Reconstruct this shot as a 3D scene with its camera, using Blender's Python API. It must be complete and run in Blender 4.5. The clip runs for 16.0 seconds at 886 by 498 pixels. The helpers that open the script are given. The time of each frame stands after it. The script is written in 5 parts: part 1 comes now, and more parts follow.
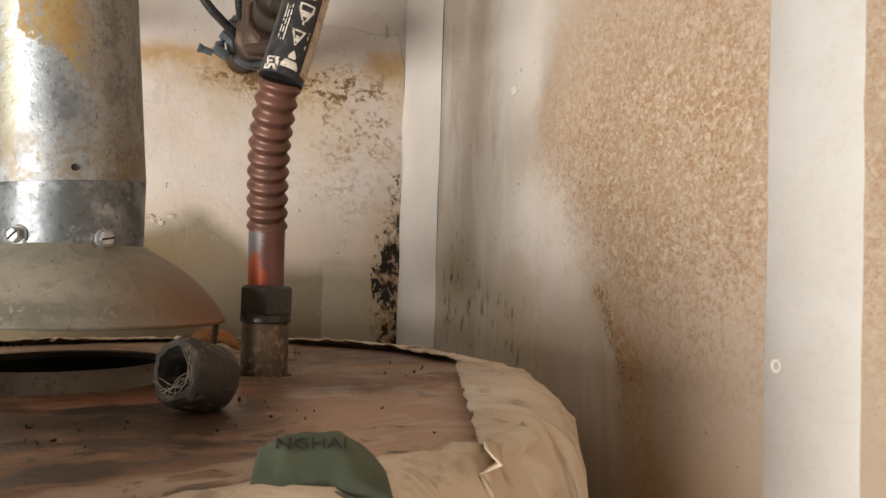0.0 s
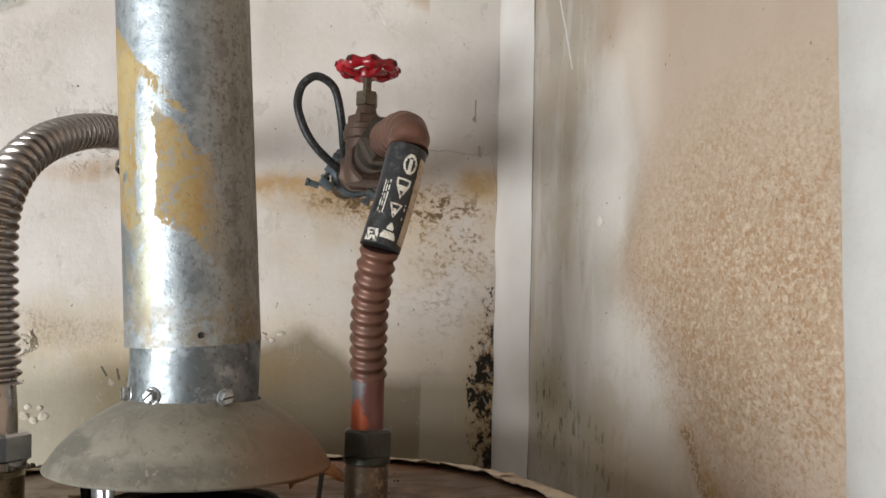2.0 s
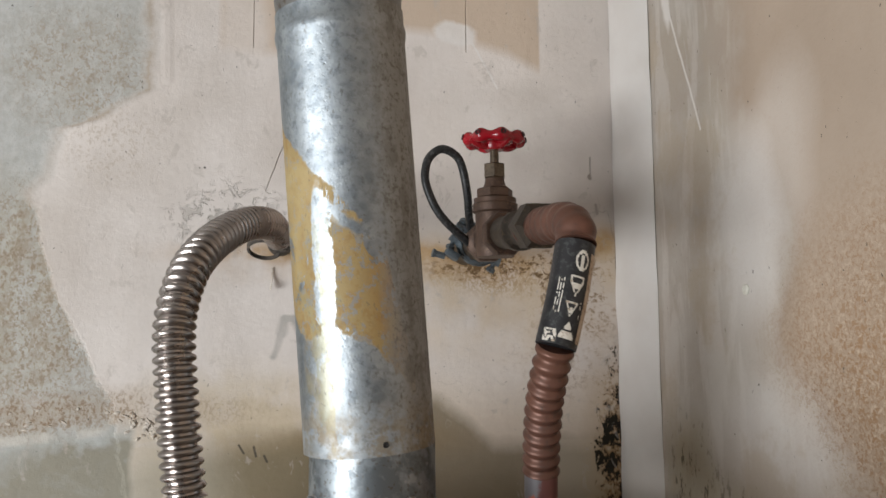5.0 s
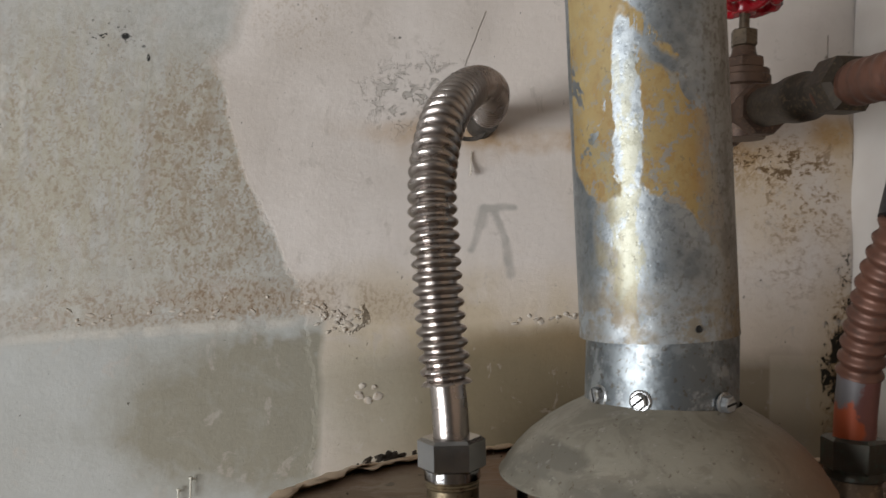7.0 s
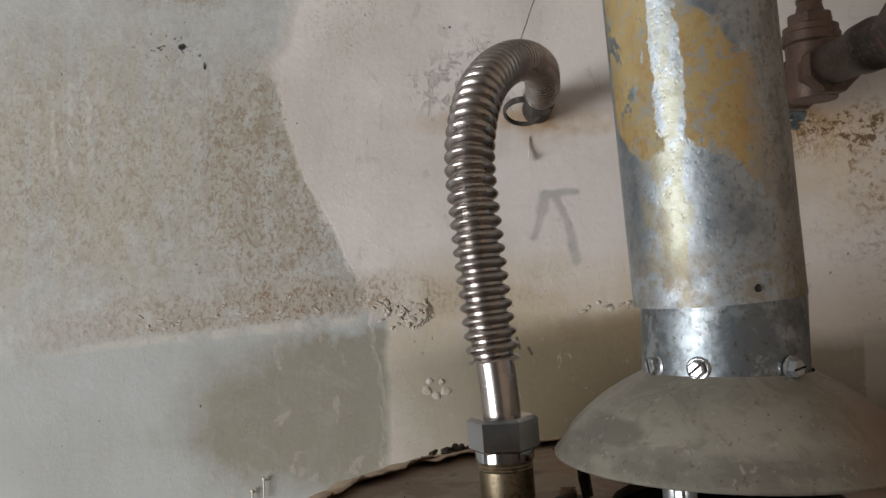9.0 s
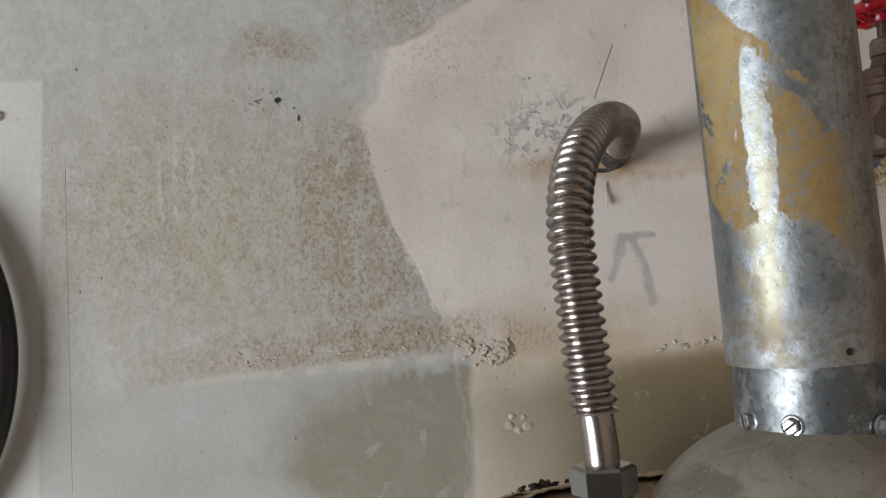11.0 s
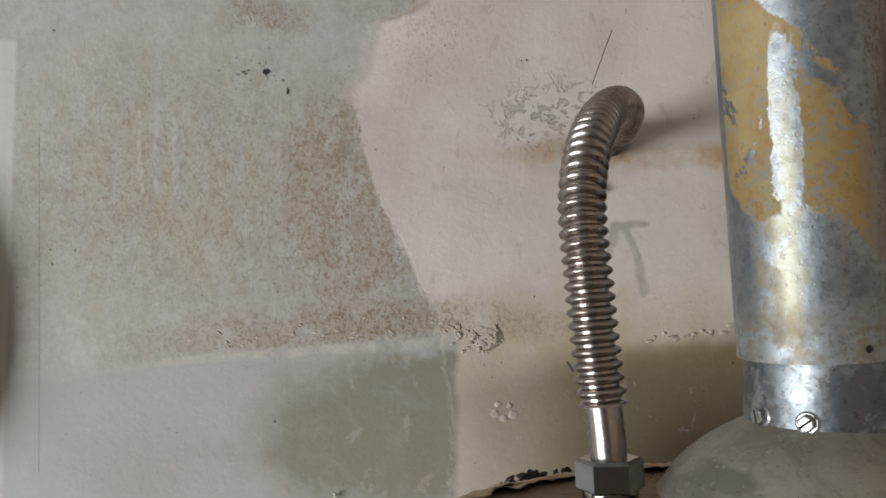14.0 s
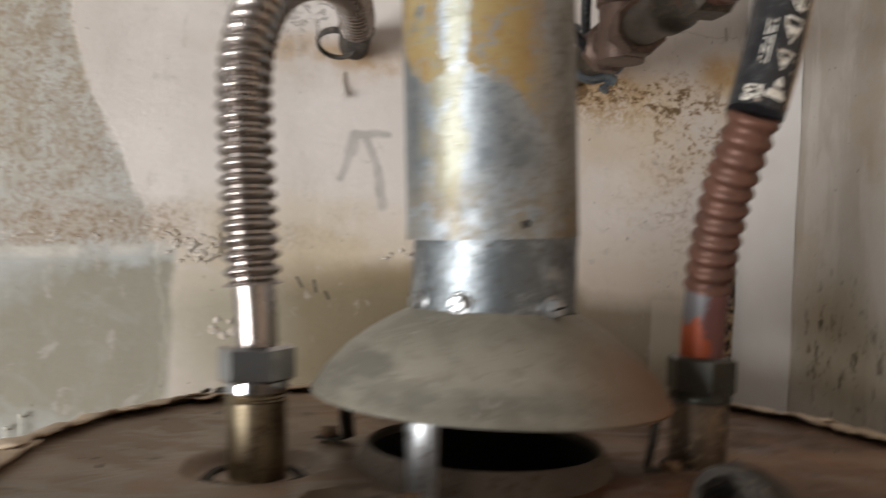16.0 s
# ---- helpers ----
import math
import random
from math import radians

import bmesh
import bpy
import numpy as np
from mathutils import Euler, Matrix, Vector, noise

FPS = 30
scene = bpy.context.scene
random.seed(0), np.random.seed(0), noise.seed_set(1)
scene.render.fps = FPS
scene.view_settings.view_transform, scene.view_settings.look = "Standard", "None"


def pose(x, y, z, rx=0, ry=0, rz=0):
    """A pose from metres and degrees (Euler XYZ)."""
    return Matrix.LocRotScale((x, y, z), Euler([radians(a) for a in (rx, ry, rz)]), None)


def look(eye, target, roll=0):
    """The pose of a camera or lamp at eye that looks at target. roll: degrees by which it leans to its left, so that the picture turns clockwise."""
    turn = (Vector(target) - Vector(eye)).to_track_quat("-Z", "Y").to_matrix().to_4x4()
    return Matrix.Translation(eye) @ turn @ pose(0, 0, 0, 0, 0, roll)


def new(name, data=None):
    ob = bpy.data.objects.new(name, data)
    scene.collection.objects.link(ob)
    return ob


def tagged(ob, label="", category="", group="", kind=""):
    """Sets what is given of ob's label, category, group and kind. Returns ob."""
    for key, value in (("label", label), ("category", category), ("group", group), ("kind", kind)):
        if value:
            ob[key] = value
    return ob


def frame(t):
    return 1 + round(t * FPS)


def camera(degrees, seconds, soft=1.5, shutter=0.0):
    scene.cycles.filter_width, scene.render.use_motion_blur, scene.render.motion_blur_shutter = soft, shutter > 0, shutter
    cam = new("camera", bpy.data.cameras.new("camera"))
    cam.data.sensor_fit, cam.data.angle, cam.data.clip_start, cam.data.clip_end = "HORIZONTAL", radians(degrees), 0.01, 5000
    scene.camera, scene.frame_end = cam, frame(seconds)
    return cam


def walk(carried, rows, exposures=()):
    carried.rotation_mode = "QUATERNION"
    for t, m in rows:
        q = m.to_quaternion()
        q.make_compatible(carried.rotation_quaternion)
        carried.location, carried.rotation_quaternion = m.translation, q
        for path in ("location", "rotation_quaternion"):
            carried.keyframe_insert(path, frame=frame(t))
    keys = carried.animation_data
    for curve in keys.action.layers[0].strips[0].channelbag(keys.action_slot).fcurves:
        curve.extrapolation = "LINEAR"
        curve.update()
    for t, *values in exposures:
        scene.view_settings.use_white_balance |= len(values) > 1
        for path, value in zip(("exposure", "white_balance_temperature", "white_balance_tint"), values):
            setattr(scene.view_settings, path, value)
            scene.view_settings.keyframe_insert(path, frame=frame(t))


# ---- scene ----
cam = camera(56.1, 16.0, shutter=0.5)
PATH = [
    (0, (-0.0194, 0.2681, 1.6086), (0.7530, 2.1118, 1.6719), 1.73),
    (0.5, (-0.0215, 0.2313, 1.6168), (0.7125, 2.0918, 1.6196), 1.65),
    (1, (-0.0137, 0.2062, 1.6259), (0.6088, 2.1068, 1.6275), 1.42),
    (1.5, (-0.0445, 0.2099, 1.6486), (0.5284, 2.1202, 1.7989), 1.76),
    (2, (-0.0278, 0.2324, 1.6636), (0.5139, 2.1489, 1.8469), 1.52),
    (2.5, (-0.0486, 0.2392, 1.6801), (0.4724, 2.1643, 1.8305), 1.40),
    (3, (-0.0515, 0.2300, 1.6907), (0.4508, 2.1489, 1.9471), 1.51),
    (3.2, (-0.0515, 0.2360, 1.6827), (0.4378, 2.1529, 1.9751), 1.41),
    (5.3, (-0.1017, 0.2499, 1.7218), (0.3269, 2.1927, 1.9241), -0.84),
    (5.5, (-0.1007, 0.2459, 1.7268), (0.3239, 2.1907, 1.9211), -1.14),
    (6, (-0.1330, 0.2976, 1.7064), (0.2817, 2.2491, 1.8474), -1.00),
    (6.5, (-0.1911, 0.3467, 1.6851), (0.1381, 2.3170, 1.7837), 0.95),
    (7, (-0.1893, 0.3476, 1.6767), (0.0580, 2.3314, 1.7354), 1.51),
    (7.5, (-0.1816, 0.3393, 1.6577), (-0.0419, 2.3335, 1.7175), 1.75),
    (8, (-0.1848, 0.3554, 1.6370), (-0.1170, 2.3534, 1.6967), 0.75),
    (8.5, (-0.1643, 0.3576, 1.6493), (-0.1130, 2.3557, 1.7182), -0.80),
    (9, (-0.1636, 0.3593, 1.6574), (-0.1380, 2.3568, 1.7537), -1.29),
    (9.5, (-0.1773, 0.3496, 1.6588), (-0.1631, 2.3466, 1.7687), -0.91),
    (10, (-0.1925, 0.3364, 1.6651), (-0.2736, 2.3313, 1.7817), -0.57),
    (10.2, (-0.1925, 0.3344, 1.6691), (-0.2856, 2.3293, 1.7837), -0.97),
    (12.3, (-0.1988, 0.3117, 1.6874), (-0.2605, 2.3057, 1.8330), -1.43),
    (12.5, (-0.2068, 0.3177, 1.6854), (-0.2685, 2.3117, 1.8270), -1.33),
    (13, (-0.2117, 0.3254, 1.6887), (-0.2627, 2.3200, 1.8257), -1.45),
    (13.5, (-0.2103, 0.3381, 1.6797), (-0.2415, 2.3344, 1.7971), -1.00),
    (14, (-0.2163, 0.3405, 1.6805), (-0.2065, 2.3385, 1.7691), 0.54),
    (14.5, (-0.2136, 0.3684, 1.6659), (-0.0339, 2.3590, 1.7386), 1.73),
    (15, (-0.1995, 0.3846, 1.6397), (0.1489, 2.3533, 1.6936), 2.77),
    (15.5, (-0.1949, 0.3819, 1.6317), (0.1873, 2.3447, 1.6689), 3.12),
    (15.8, (-0.1749, 0.3759, 1.6267), (0.2463, 2.3307, 1.6729), 1.62),
    (16, (-0.1260, 0.3803, 1.6391), (0.2605, 2.3424, 1.6638), 2.99),
]
EXPOSURES = [(0.0, 0.66, 7550, 16), (0.5, 0.74, 7200, 13), (1.0, 0.59, 7000, 13), (1.5, 0.52, 6800, 11), (2.5, 0.42, 6600, 10), (3.0, 0.19, 6600, 13), (5.5, 0.19, 6650, 12), (6.0, 0.09, 6750, 12), (7.0, -0.27, 6750, 13), (9.0, -0.29, 6650, 13), (12.5, -0.28, 6650, 13), (14.0, -0.29, 6700, 12), (15.0, -0.23, 7000, 14), (15.7, -0.09, 6850, 14), (16.0, 0.19, 6850, 14)]
walk(cam, [(t, look(eye, target, roll)) for t, eye, target, roll in PATH], EXPOSURES)

# ---- world and light ----
world = bpy.data.worlds.new("world")
scene.world = world
world.use_nodes = True
wn = world.node_tree
sky = wn.nodes.new("ShaderNodeTexSky")
sky.sky_type = "NISHITA"
sky.sun_disc = False
sky.sun_elevation, sky.sun_rotation = radians(40), radians(250)
wn.nodes["Background"].inputs["Strength"].default_value = 0.12
wn.links.new(sky.outputs[0], wn.nodes["Background"].inputs["Color"])


def opening_light(name, eye, target, width, height, watts, colour):
    """The sky's light in an opening of the room."""
    lamp = bpy.data.lights.new(name, "AREA")
    lamp.shape, lamp.size, lamp.size_y, lamp.energy, lamp.color = "RECTANGLE", width, height, watts, colour
    ob = new(name, lamp)
    ob.matrix_world = look(eye, target)
    return ob


opening_light("doorway_light", (-2.95, -1.05, 0.98), (0.0, 0.70, 1.62), 1.90, 1.15, 138, (0.90, 0.965, 1.0))


# ---- material tools ----
class Sock:
    """A node's output with plain arithmetic."""

    def __init__(self, tree, out):
        self.tree, self.out = tree, out

    def math(self, op, *others, clamp=False):
        n = self.tree.nodes.new("ShaderNodeMath")
        n.operation, n.use_clamp = op, clamp
        for i, v in enumerate((self, *others)):
            if isinstance(v, Sock):
                self.tree.links.new(v.out, n.inputs[i])
            else:
                n.inputs[i].default_value = v
        return Sock(self.tree, n.outputs[0])

    def __add__(self, o): return self.math("ADD", o)
    def __radd__(self, o): return self.math("ADD", o)
    def __sub__(self, o): return self.math("SUBTRACT", o)
    def __rsub__(self, o): return (self * -1.0).math("ADD", o)
    def __mul__(self, o): return self.math("MULTIPLY", o)
    def __rmul__(self, o): return self.math("MULTIPLY", o)
    def __truediv__(self, o): return self.math("DIVIDE", o)
    def sat(self): return self.math("ADD", 0.0, clamp=True)
    def below(self, edge, soft):
        """1 where the value lies under edge, over a soft border."""
        return ((edge - self) / soft + 0.5).sat()
    def above(self, edge, soft):
        return ((self - edge) / soft + 0.5).sat()


class Mat:
    """A procedural material on world or object coordinates."""

    def __init__(self, name, local=False):
        self.m = bpy.data.materials.new(name)
        self.m.use_nodes = True
        self.t = self.m.node_tree
        self.b = self.t.nodes["Principled BSDF"]
        if local:
            src = self.t.nodes.new("ShaderNodeTexCoord").outputs["Object"]
        else:
            src = self.t.nodes.new("ShaderNodeNewGeometry").outputs["Position"]
        self.p = src
        s = self.t.nodes.new("ShaderNodeSeparateXYZ")
        self.t.links.new(src, s.inputs[0])
        self.x, self.y, self.z = (Sock(self.t, o) for o in s.outputs)

    def set(self, key, v):
        i = self.b.inputs[key]
        if isinstance(v, Sock):
            self.t.links.new(v.out, i)
        elif isinstance(v, tuple):
            i.default_value = (*v, 1.0) if len(v) == 3 else v
        else:
            i.default_value = v
        return self

    def stretch(self, sx, sy, sz):
        n = self.t.nodes.new("ShaderNodeVectorMath")
        n.operation = "MULTIPLY"
        self.t.links.new(self.p, n.inputs[0])
        n.inputs[1].default_value = (sx, sy, sz)
        return n.outputs[0]

    def noise(self, scale, detail=3.0, rough=0.55, vec=None, warp=0.0):
        n = self.t.nodes.new("ShaderNodeTexNoise")
        self.t.links.new(vec or self.p, n.inputs["Vector"])
        for k, v in (("Scale", scale), ("Detail", detail), ("Roughness", rough), ("Distortion", warp)):
            n.inputs[k].default_value = v
        return Sock(self.t, n.outputs["Fac"])

    def cells(self, scale, vec=None, feature="F1"):
        n = self.t.nodes.new("ShaderNodeTexVoronoi")
        n.feature = feature
        self.t.links.new(vec or self.p, n.inputs["Vector"])
        n.inputs["Scale"].default_value = scale
        return Sock(self.t, n.outputs["Distance"])

    def mix(self, a, b, fac):
        n = self.t.nodes.new("ShaderNodeMix")
        n.data_type = "RGBA"
        for key, v in ((6, a), (7, b), (0, fac)):
            if isinstance(v, Sock):
                self.t.links.new(v.out, n.inputs[key])
            elif isinstance(v, tuple):
                n.inputs[key].default_value = (*v, 1.0)
            else:
                n.inputs[key].default_value = v
        return Sock(self.t, n.outputs[2])

    def curve(self, sock, stops):
        """A piecewise linear function of a value, by stops of (in, out)."""
        lo, hi = stops[0][0], stops[-1][0]
        n = self.t.nodes.new("ShaderNodeValToRGB")
        e = n.color_ramp.elements
        while len(e) < len(stops):
            e.new(0.5)
        for el, (i, o) in zip(e, stops):
            el.position = (i - lo) / (hi - lo)
        for el, (i, o) in zip(e, stops):
            el.color = (o + 1.0, o + 1.0, o + 1.0, 1.0)
        self.t.links.new(((sock - lo) / (hi - lo)).out, n.inputs[0])
        return Sock(self.t, n.outputs[0]).math("SUBTRACT", 1.0)

    def blob(self, u, v, cu, cv, ru, rv, soft=0.4):
        """1 inside an ellipse, 0 outside."""
        du, dv = (u - cu) / ru, (v - cv) / rv
        return (du * du + dv * dv).math("SQRT").below(1.0, soft)

    def line(self, u, v, a, b, width):
        """1 along a segment."""
        du, dv = b[0] - a[0], b[1] - a[1]
        k = (((u - a[0]) * du + (v - a[1]) * dv) / (du * du + dv * dv)).sat()
        eu, ev = u - a[0] - k * du, v - a[1] - k * dv
        return (eu * eu + ev * ev).math("SQRT").below(width, width)

    def bump(self, height, depth, strength=1.0):
        n = self.t.nodes.new("ShaderNodeBump")
        n.inputs["Strength"].default_value, n.inputs["Distance"].default_value = strength, depth
        self.t.links.new(height.out, n.inputs["Height"])
        self.t.links.new(n.outputs[0], self.b.inputs["Normal"])
        return self


def north_wall_material():
    m = Mat("old_plaster_north")
    x, z = m.x, m.z
    n1, n2, n3 = m.noise(9, 4), m.noise(38, 4, 0.6), m.noise(160, 3, 0.6)
    wx = x + (n1 - 0.5) * 0.03 + (n2 - 0.5) * 0.012
    grain = m.noise(150, 4, 0.65, m.stretch(1.0, 1.0, 0.8))
    wz = z + (m.noise(11, 4) - 0.5) * 0.03 + (n2 - 0.5) * 0.012
    c = m.mix((0.66, 0.60, 0.56), (0.56, 0.50, 0.455), n1.above(0.52, 0.25))
    c = m.mix(c, (0.70, 0.63, 0.58), m.noise(5.5, 2).above(0.58, 0.1) * 0.6)
    # cream and olive lower down behind the vent
    low = wz.below(1.665, 0.05) * wx.above(-0.12, 0.12)
    c = m.mix(c, (0.62, 0.50, 0.37), low * 0.5)
    cream = wz.below(1.672, 0.03) * wx.above(-0.19, 0.05) * wx.below(0.06, 0.08)
    c = m.mix(c, (0.53, 0.45, 0.35), cream * 0.4)
    sallow = m.blob(wx, wz, -0.09, 1.625, 0.12, 0.055, 0.9) * m.noise(20, 5, 0.65, None, 0.6).above(0.46, 0.14)
    c = m.mix(c, (0.50, 0.40, 0.255), sallow * 0.5)
    # olive stain, with the shade of heater and hood painted in
    stain_shade = wz.below(m.curve(x, [(-0.22, -0.40), (-0.13, -0.395), (-0.06, -0.375), (0.0, -0.362), (0.065, -0.345), (0.09, -0.36), (0.12, -0.385), (0.3, -0.39)]) + 2.0, 0.02) * wx.above(-0.16, 0.12)
    c = m.mix(c, (0.22, 0.175, 0.115), stain_shade * (0.6 + 0.6 * n1).sat())
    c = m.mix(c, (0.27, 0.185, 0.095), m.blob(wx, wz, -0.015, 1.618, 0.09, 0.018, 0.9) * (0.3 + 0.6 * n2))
    # stain painted darker still beside the hood, deepening the shade there
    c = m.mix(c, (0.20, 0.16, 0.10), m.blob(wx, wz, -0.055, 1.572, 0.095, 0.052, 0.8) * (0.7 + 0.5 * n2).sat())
    c = m.mix(c, (0.36, 0.33, 0.26), m.blob(wx, wz, -0.165, 1.575, 0.05, 0.045, 0.7) * 0.55)
    c = m.mix(c, (0.62, 0.55, 0.45), z.below(1.615, 0.002) * x.above(0.174, 0.002) * 0.4)
    # bare board to the west, with brown mottling
    zed = z + (n2 - 0.5) * 0.016 + (n1 - 0.5) * 0.012
    edge = m.curve(zed, [(1.60, -0.205), (1.664, -0.222), (1.69, -0.238), (1.711, -0.25), (1.75, -0.263), (1.788, -0.273), (1.825, -0.282), (1.840, -0.290), (1.850, -0.280), (1.857, -0.276), (1.893, -0.271), (1.897, -0.258), (1.905, -0.240), (1.918, -0.222), (1.936, -0.194), (2.05, -0.195)])
    rag = x + (n2 - 0.5) * 0.014 + (n1 - 0.5) * 0.016 + (grain - 0.5) * 0.006
    soft = 0.004 + z.above(1.83, 0.02) * 0.016
    bare = ((edge - rag) / soft + 0.5).sat()
    board = m.mix((0.470, 0.470, 0.452), (0.418, 0.412, 0.390), n2.above(0.5, 0.3))
    fibre = m.noise(360, 5, 0.7, m.stretch(1.0, 1.0, 0.75), 0.6)
    mott = m.blob(wx, wz, -0.43, 1.76, 0.13, 0.09, 1.0) * 0.55 + m.blob(wx, wz, -0.285, 1.74, 0.05, 0.09, 0.8) * 1.1 + m.blob(wx, wz, -0.25, 1.95, 0.06, 0.05, 0.9) * 0.55 + m.blob(wx, wz, -0.36, 1.90, 0.03, 0.015, 0.9) * 0.9
    board = m.mix(board, (0.53, 0.52, 0.49), grain.above(0.56, 0.10) * 0.35)
    board = m.mix(board, (0.36, 0.34, 0.30), grain.below(0.42, 0.08) * 0.4)
    board = m.mix(board, (0.34, 0.28, 0.205), mott.sat() * n2.above(0.40, 0.25) * 0.45)
    board = m.mix(board, (0.42, 0.385, 0.30), m.blob(wx, wz, -0.42, 1.76, 0.12, 0.11, 0.9) * m.noise(42, 5, 0.65, m.stretch(1.6, 1.0, 0.35)).above(0.48, 0.12) * 0.6)
    board = m.mix(board, (0.26, 0.19, 0.125), (fibre.above(0.535, 0.07) * grain.above(0.43, 0.15) * (mott * 1.1 + 0.12)).sat() * 0.8)
    rows = m.noise(46, 4, 0.6, m.stretch(2.6, 1.0, 0.42)).above(0.50, 0.10)
    blot = m.noise(115, 5, 0.7, m.stretch(1.0, 1.0, 0.8), 0.5)
    board = m.mix(board, (0.30, 0.235, 0.165), (blot.above(0.545, 0.08) * rows * (mott * 1.2 + 0.06)).sat() * 0.5)
    board = m.mix(board, (0.56, 0.55, 0.52), blot.below(0.42, 0.08) * 0.22)
    board = m.mix(board, (0.58, 0.56, 0.51), (m.line(wx, z, (-0.463, 1.83), (-0.458, 1.755), 0.0022) + m.line(wx, z, (-0.448, 1.825), (-0.444, 1.75), 0.0020) + m.line(wx, z, (-0.434, 1.815), (-0.430, 1.745), 0.0018)).sat() * grain.above(0.47, 0.12) * 0.5)
    c = m.mix(c, board, bare)
    torn = (1.0 - ((edge - rag) / 0.006).math('ABSOLUTE')).sat() * n2.above(0.42, 0.2)
    c = m.mix(c, (0.30, 0.21, 0.13), torn * (z.above(1.88, 0.02) * 0.35 + 0.15))
    c = m.mix(c, (0.36, 0.27, 0.18), m.blob(wx, wz, -0.225, 1.885, 0.04, 0.035, 0.9) * fibre.above(0.56, 0.08) * 0.4)
    # painted band below the joint, with an olive stain
    joint = m.curve(x, [(-0.9, -0.395), (-0.5, -0.382), (-0.4, -0.369), (-0.2, -0.353), (-0.1, -0.36), (0.3, -0.36)]) + 2.0
    under = (z + (n2 - 0.5) * 0.016 + (n1 - 0.5) * 0.014).below(joint - 0.010, 0.016) * (x + (n2 - 0.5) * 0.008).below(-0.2, 0.006)
    paint = m.mix((0.435, 0.442, 0.430), (0.395, 0.397, 0.38), n1.above(0.5, 0.2))
    ox, oz = wx + (m.noise(16, 5, 0.6) - 0.5) * 0.09, wz + (m.noise(19, 5, 0.6) - 0.5) * 0.08
    paint = m.mix(paint, (0.27, 0.25, 0.20), (m.blob(ox, oz, -0.262, 1.560, 0.095, 0.056, 0.6) + m.blob(ox, oz, -0.218, 1.588, 0.05, 0.038, 0.5)).sat() * (0.62 + 0.45 * n2 + m.noise(24, 5, 0.65, None, 0.6).above(0.46, 0.16) * 0.3))
    c = m.mix(c, paint, under)
    band = m.blob(wx * 0.25, z - joint, -0.085, 0.008, 0.05, 0.017, 0.9)
    c = m.mix(c, (0.36, 0.28, 0.20), band * n2.above(0.42, 0.2) * x.above(-0.42, 0.2) * 0.5)
    c = m.mix(c, (0.23, 0.15, 0.09), band * fibre.above(0.53, 0.07) * n2.above(0.40, 0.2) * x.above(-0.40, 0.25) * 0.8)
    c = m.mix(c, (0.60, 0.575, 0.52), m.blob(x, z - joint + (n1 - 0.5) * 0.008, -0.31, -0.010, 0.13, 0.004, 0.8) * n2.above(0.48, 0.15) * 0.6)
    c = m.mix(c, (0.58, 0.575, 0.55), x.below(-0.562, 0.003) * z.below(1.877, 0.003) * 0.75)
    # rust and mould along the pipes
    rust = m.blob(wx, wz, -0.03, 1.79, 0.13, 0.010, 0.9) * 0.55 + m.blob(wx, wz, -0.10, 1.785, 0.05, 0.02, 0.9) * 0.3 + m.blob(wx, wz, 0.1, 1.785, 0.09, 0.018, 0.9) * 0.7 + m.blob(wx, wz, 0.232, 1.806, 0.02, 0.016, 0.9)
    c = m.mix(c, (0.40, 0.24, 0.105), rust.sat() * n2.above(0.40, 0.3) * 0.95)
    c = m.mix(c, (0.27, 0.16, 0.07), m.blob(wx, wz, 0.125, 1.775, 0.05, 0.020, 0.8) * fibre.above(0.5, 0.1) * 0.8)
    warm = m.blob(wx, wz, 0.14, 1.755, 0.115, 0.05, 1.0) + m.blob(wx, wz, 0.236, 1.795, 0.02, 0.03, 0.9)
    c = m.mix(c, (0.52, 0.38, 0.22), warm.sat() * m.noise(24, 4).above(0.42, 0.3) * 0.5)
    crumb = m.noise(150, 6, 0.75, m.stretch(1.0, 1.0, 1.15), 0.4) + (m.noise(28, 3) - 0.5) * 0.35
    spread = m.blob(wx, wz, 0.150, 1.779, 0.055, 0.015, 0.9) + m.blob(wx, wz, 0.205, 1.765, 0.05, 0.04, 0.9) * 0.55 + m.blob(wx, wz, 0.09, 1.779, 0.03, 0.012, 0.9) * 0.6 + m.blob(wx, wz, 0.20, 1.70, 0.05, 0.05, 0.9) * 0.3
    c = m.mix(c, (0.36, 0.21, 0.085), (spread * 1.3).sat() * crumb.above(0.53, 0.10) * 0.6)
    c = m.mix(c, (0.105, 0.060, 0.026), spread.sat() * (crumb + spread * 0.07).above(0.615, 0.04) * 0.85)
    c = m.mix(c, (0.44, 0.31, 0.17), m.blob(wx, wz, 0.236, 1.60, 0.024, 0.09, 0.9) * 0.4)
    mx, mz = x + (n2 - 0.5) * 0.010, z + (n2 - 0.5) * 0.02
    where = m.blob(mx, mz, 0.2415, 1.592, 0.0155, 0.085, 0.9) + m.line(mx, mz, (0.2495, 1.66), (0.2500, 1.53), 0.0022) * 0.25
    clot = m.noise(120, 6, 0.72, m.stretch(1.0, 1.0, 0.75), 0.3) + (m.noise(42, 2) - 0.5) * 0.28 + where * 0.16 - 0.10
    c = m.mix(c, (0.24, 0.125, 0.045), where.sat() * clot.above(0.46, 0.06) * 0.75)
    c = m.mix(c, (0.016, 0.012, 0.007), where.above(0.12, 0.1) * clot.above(0.528, 0.03))
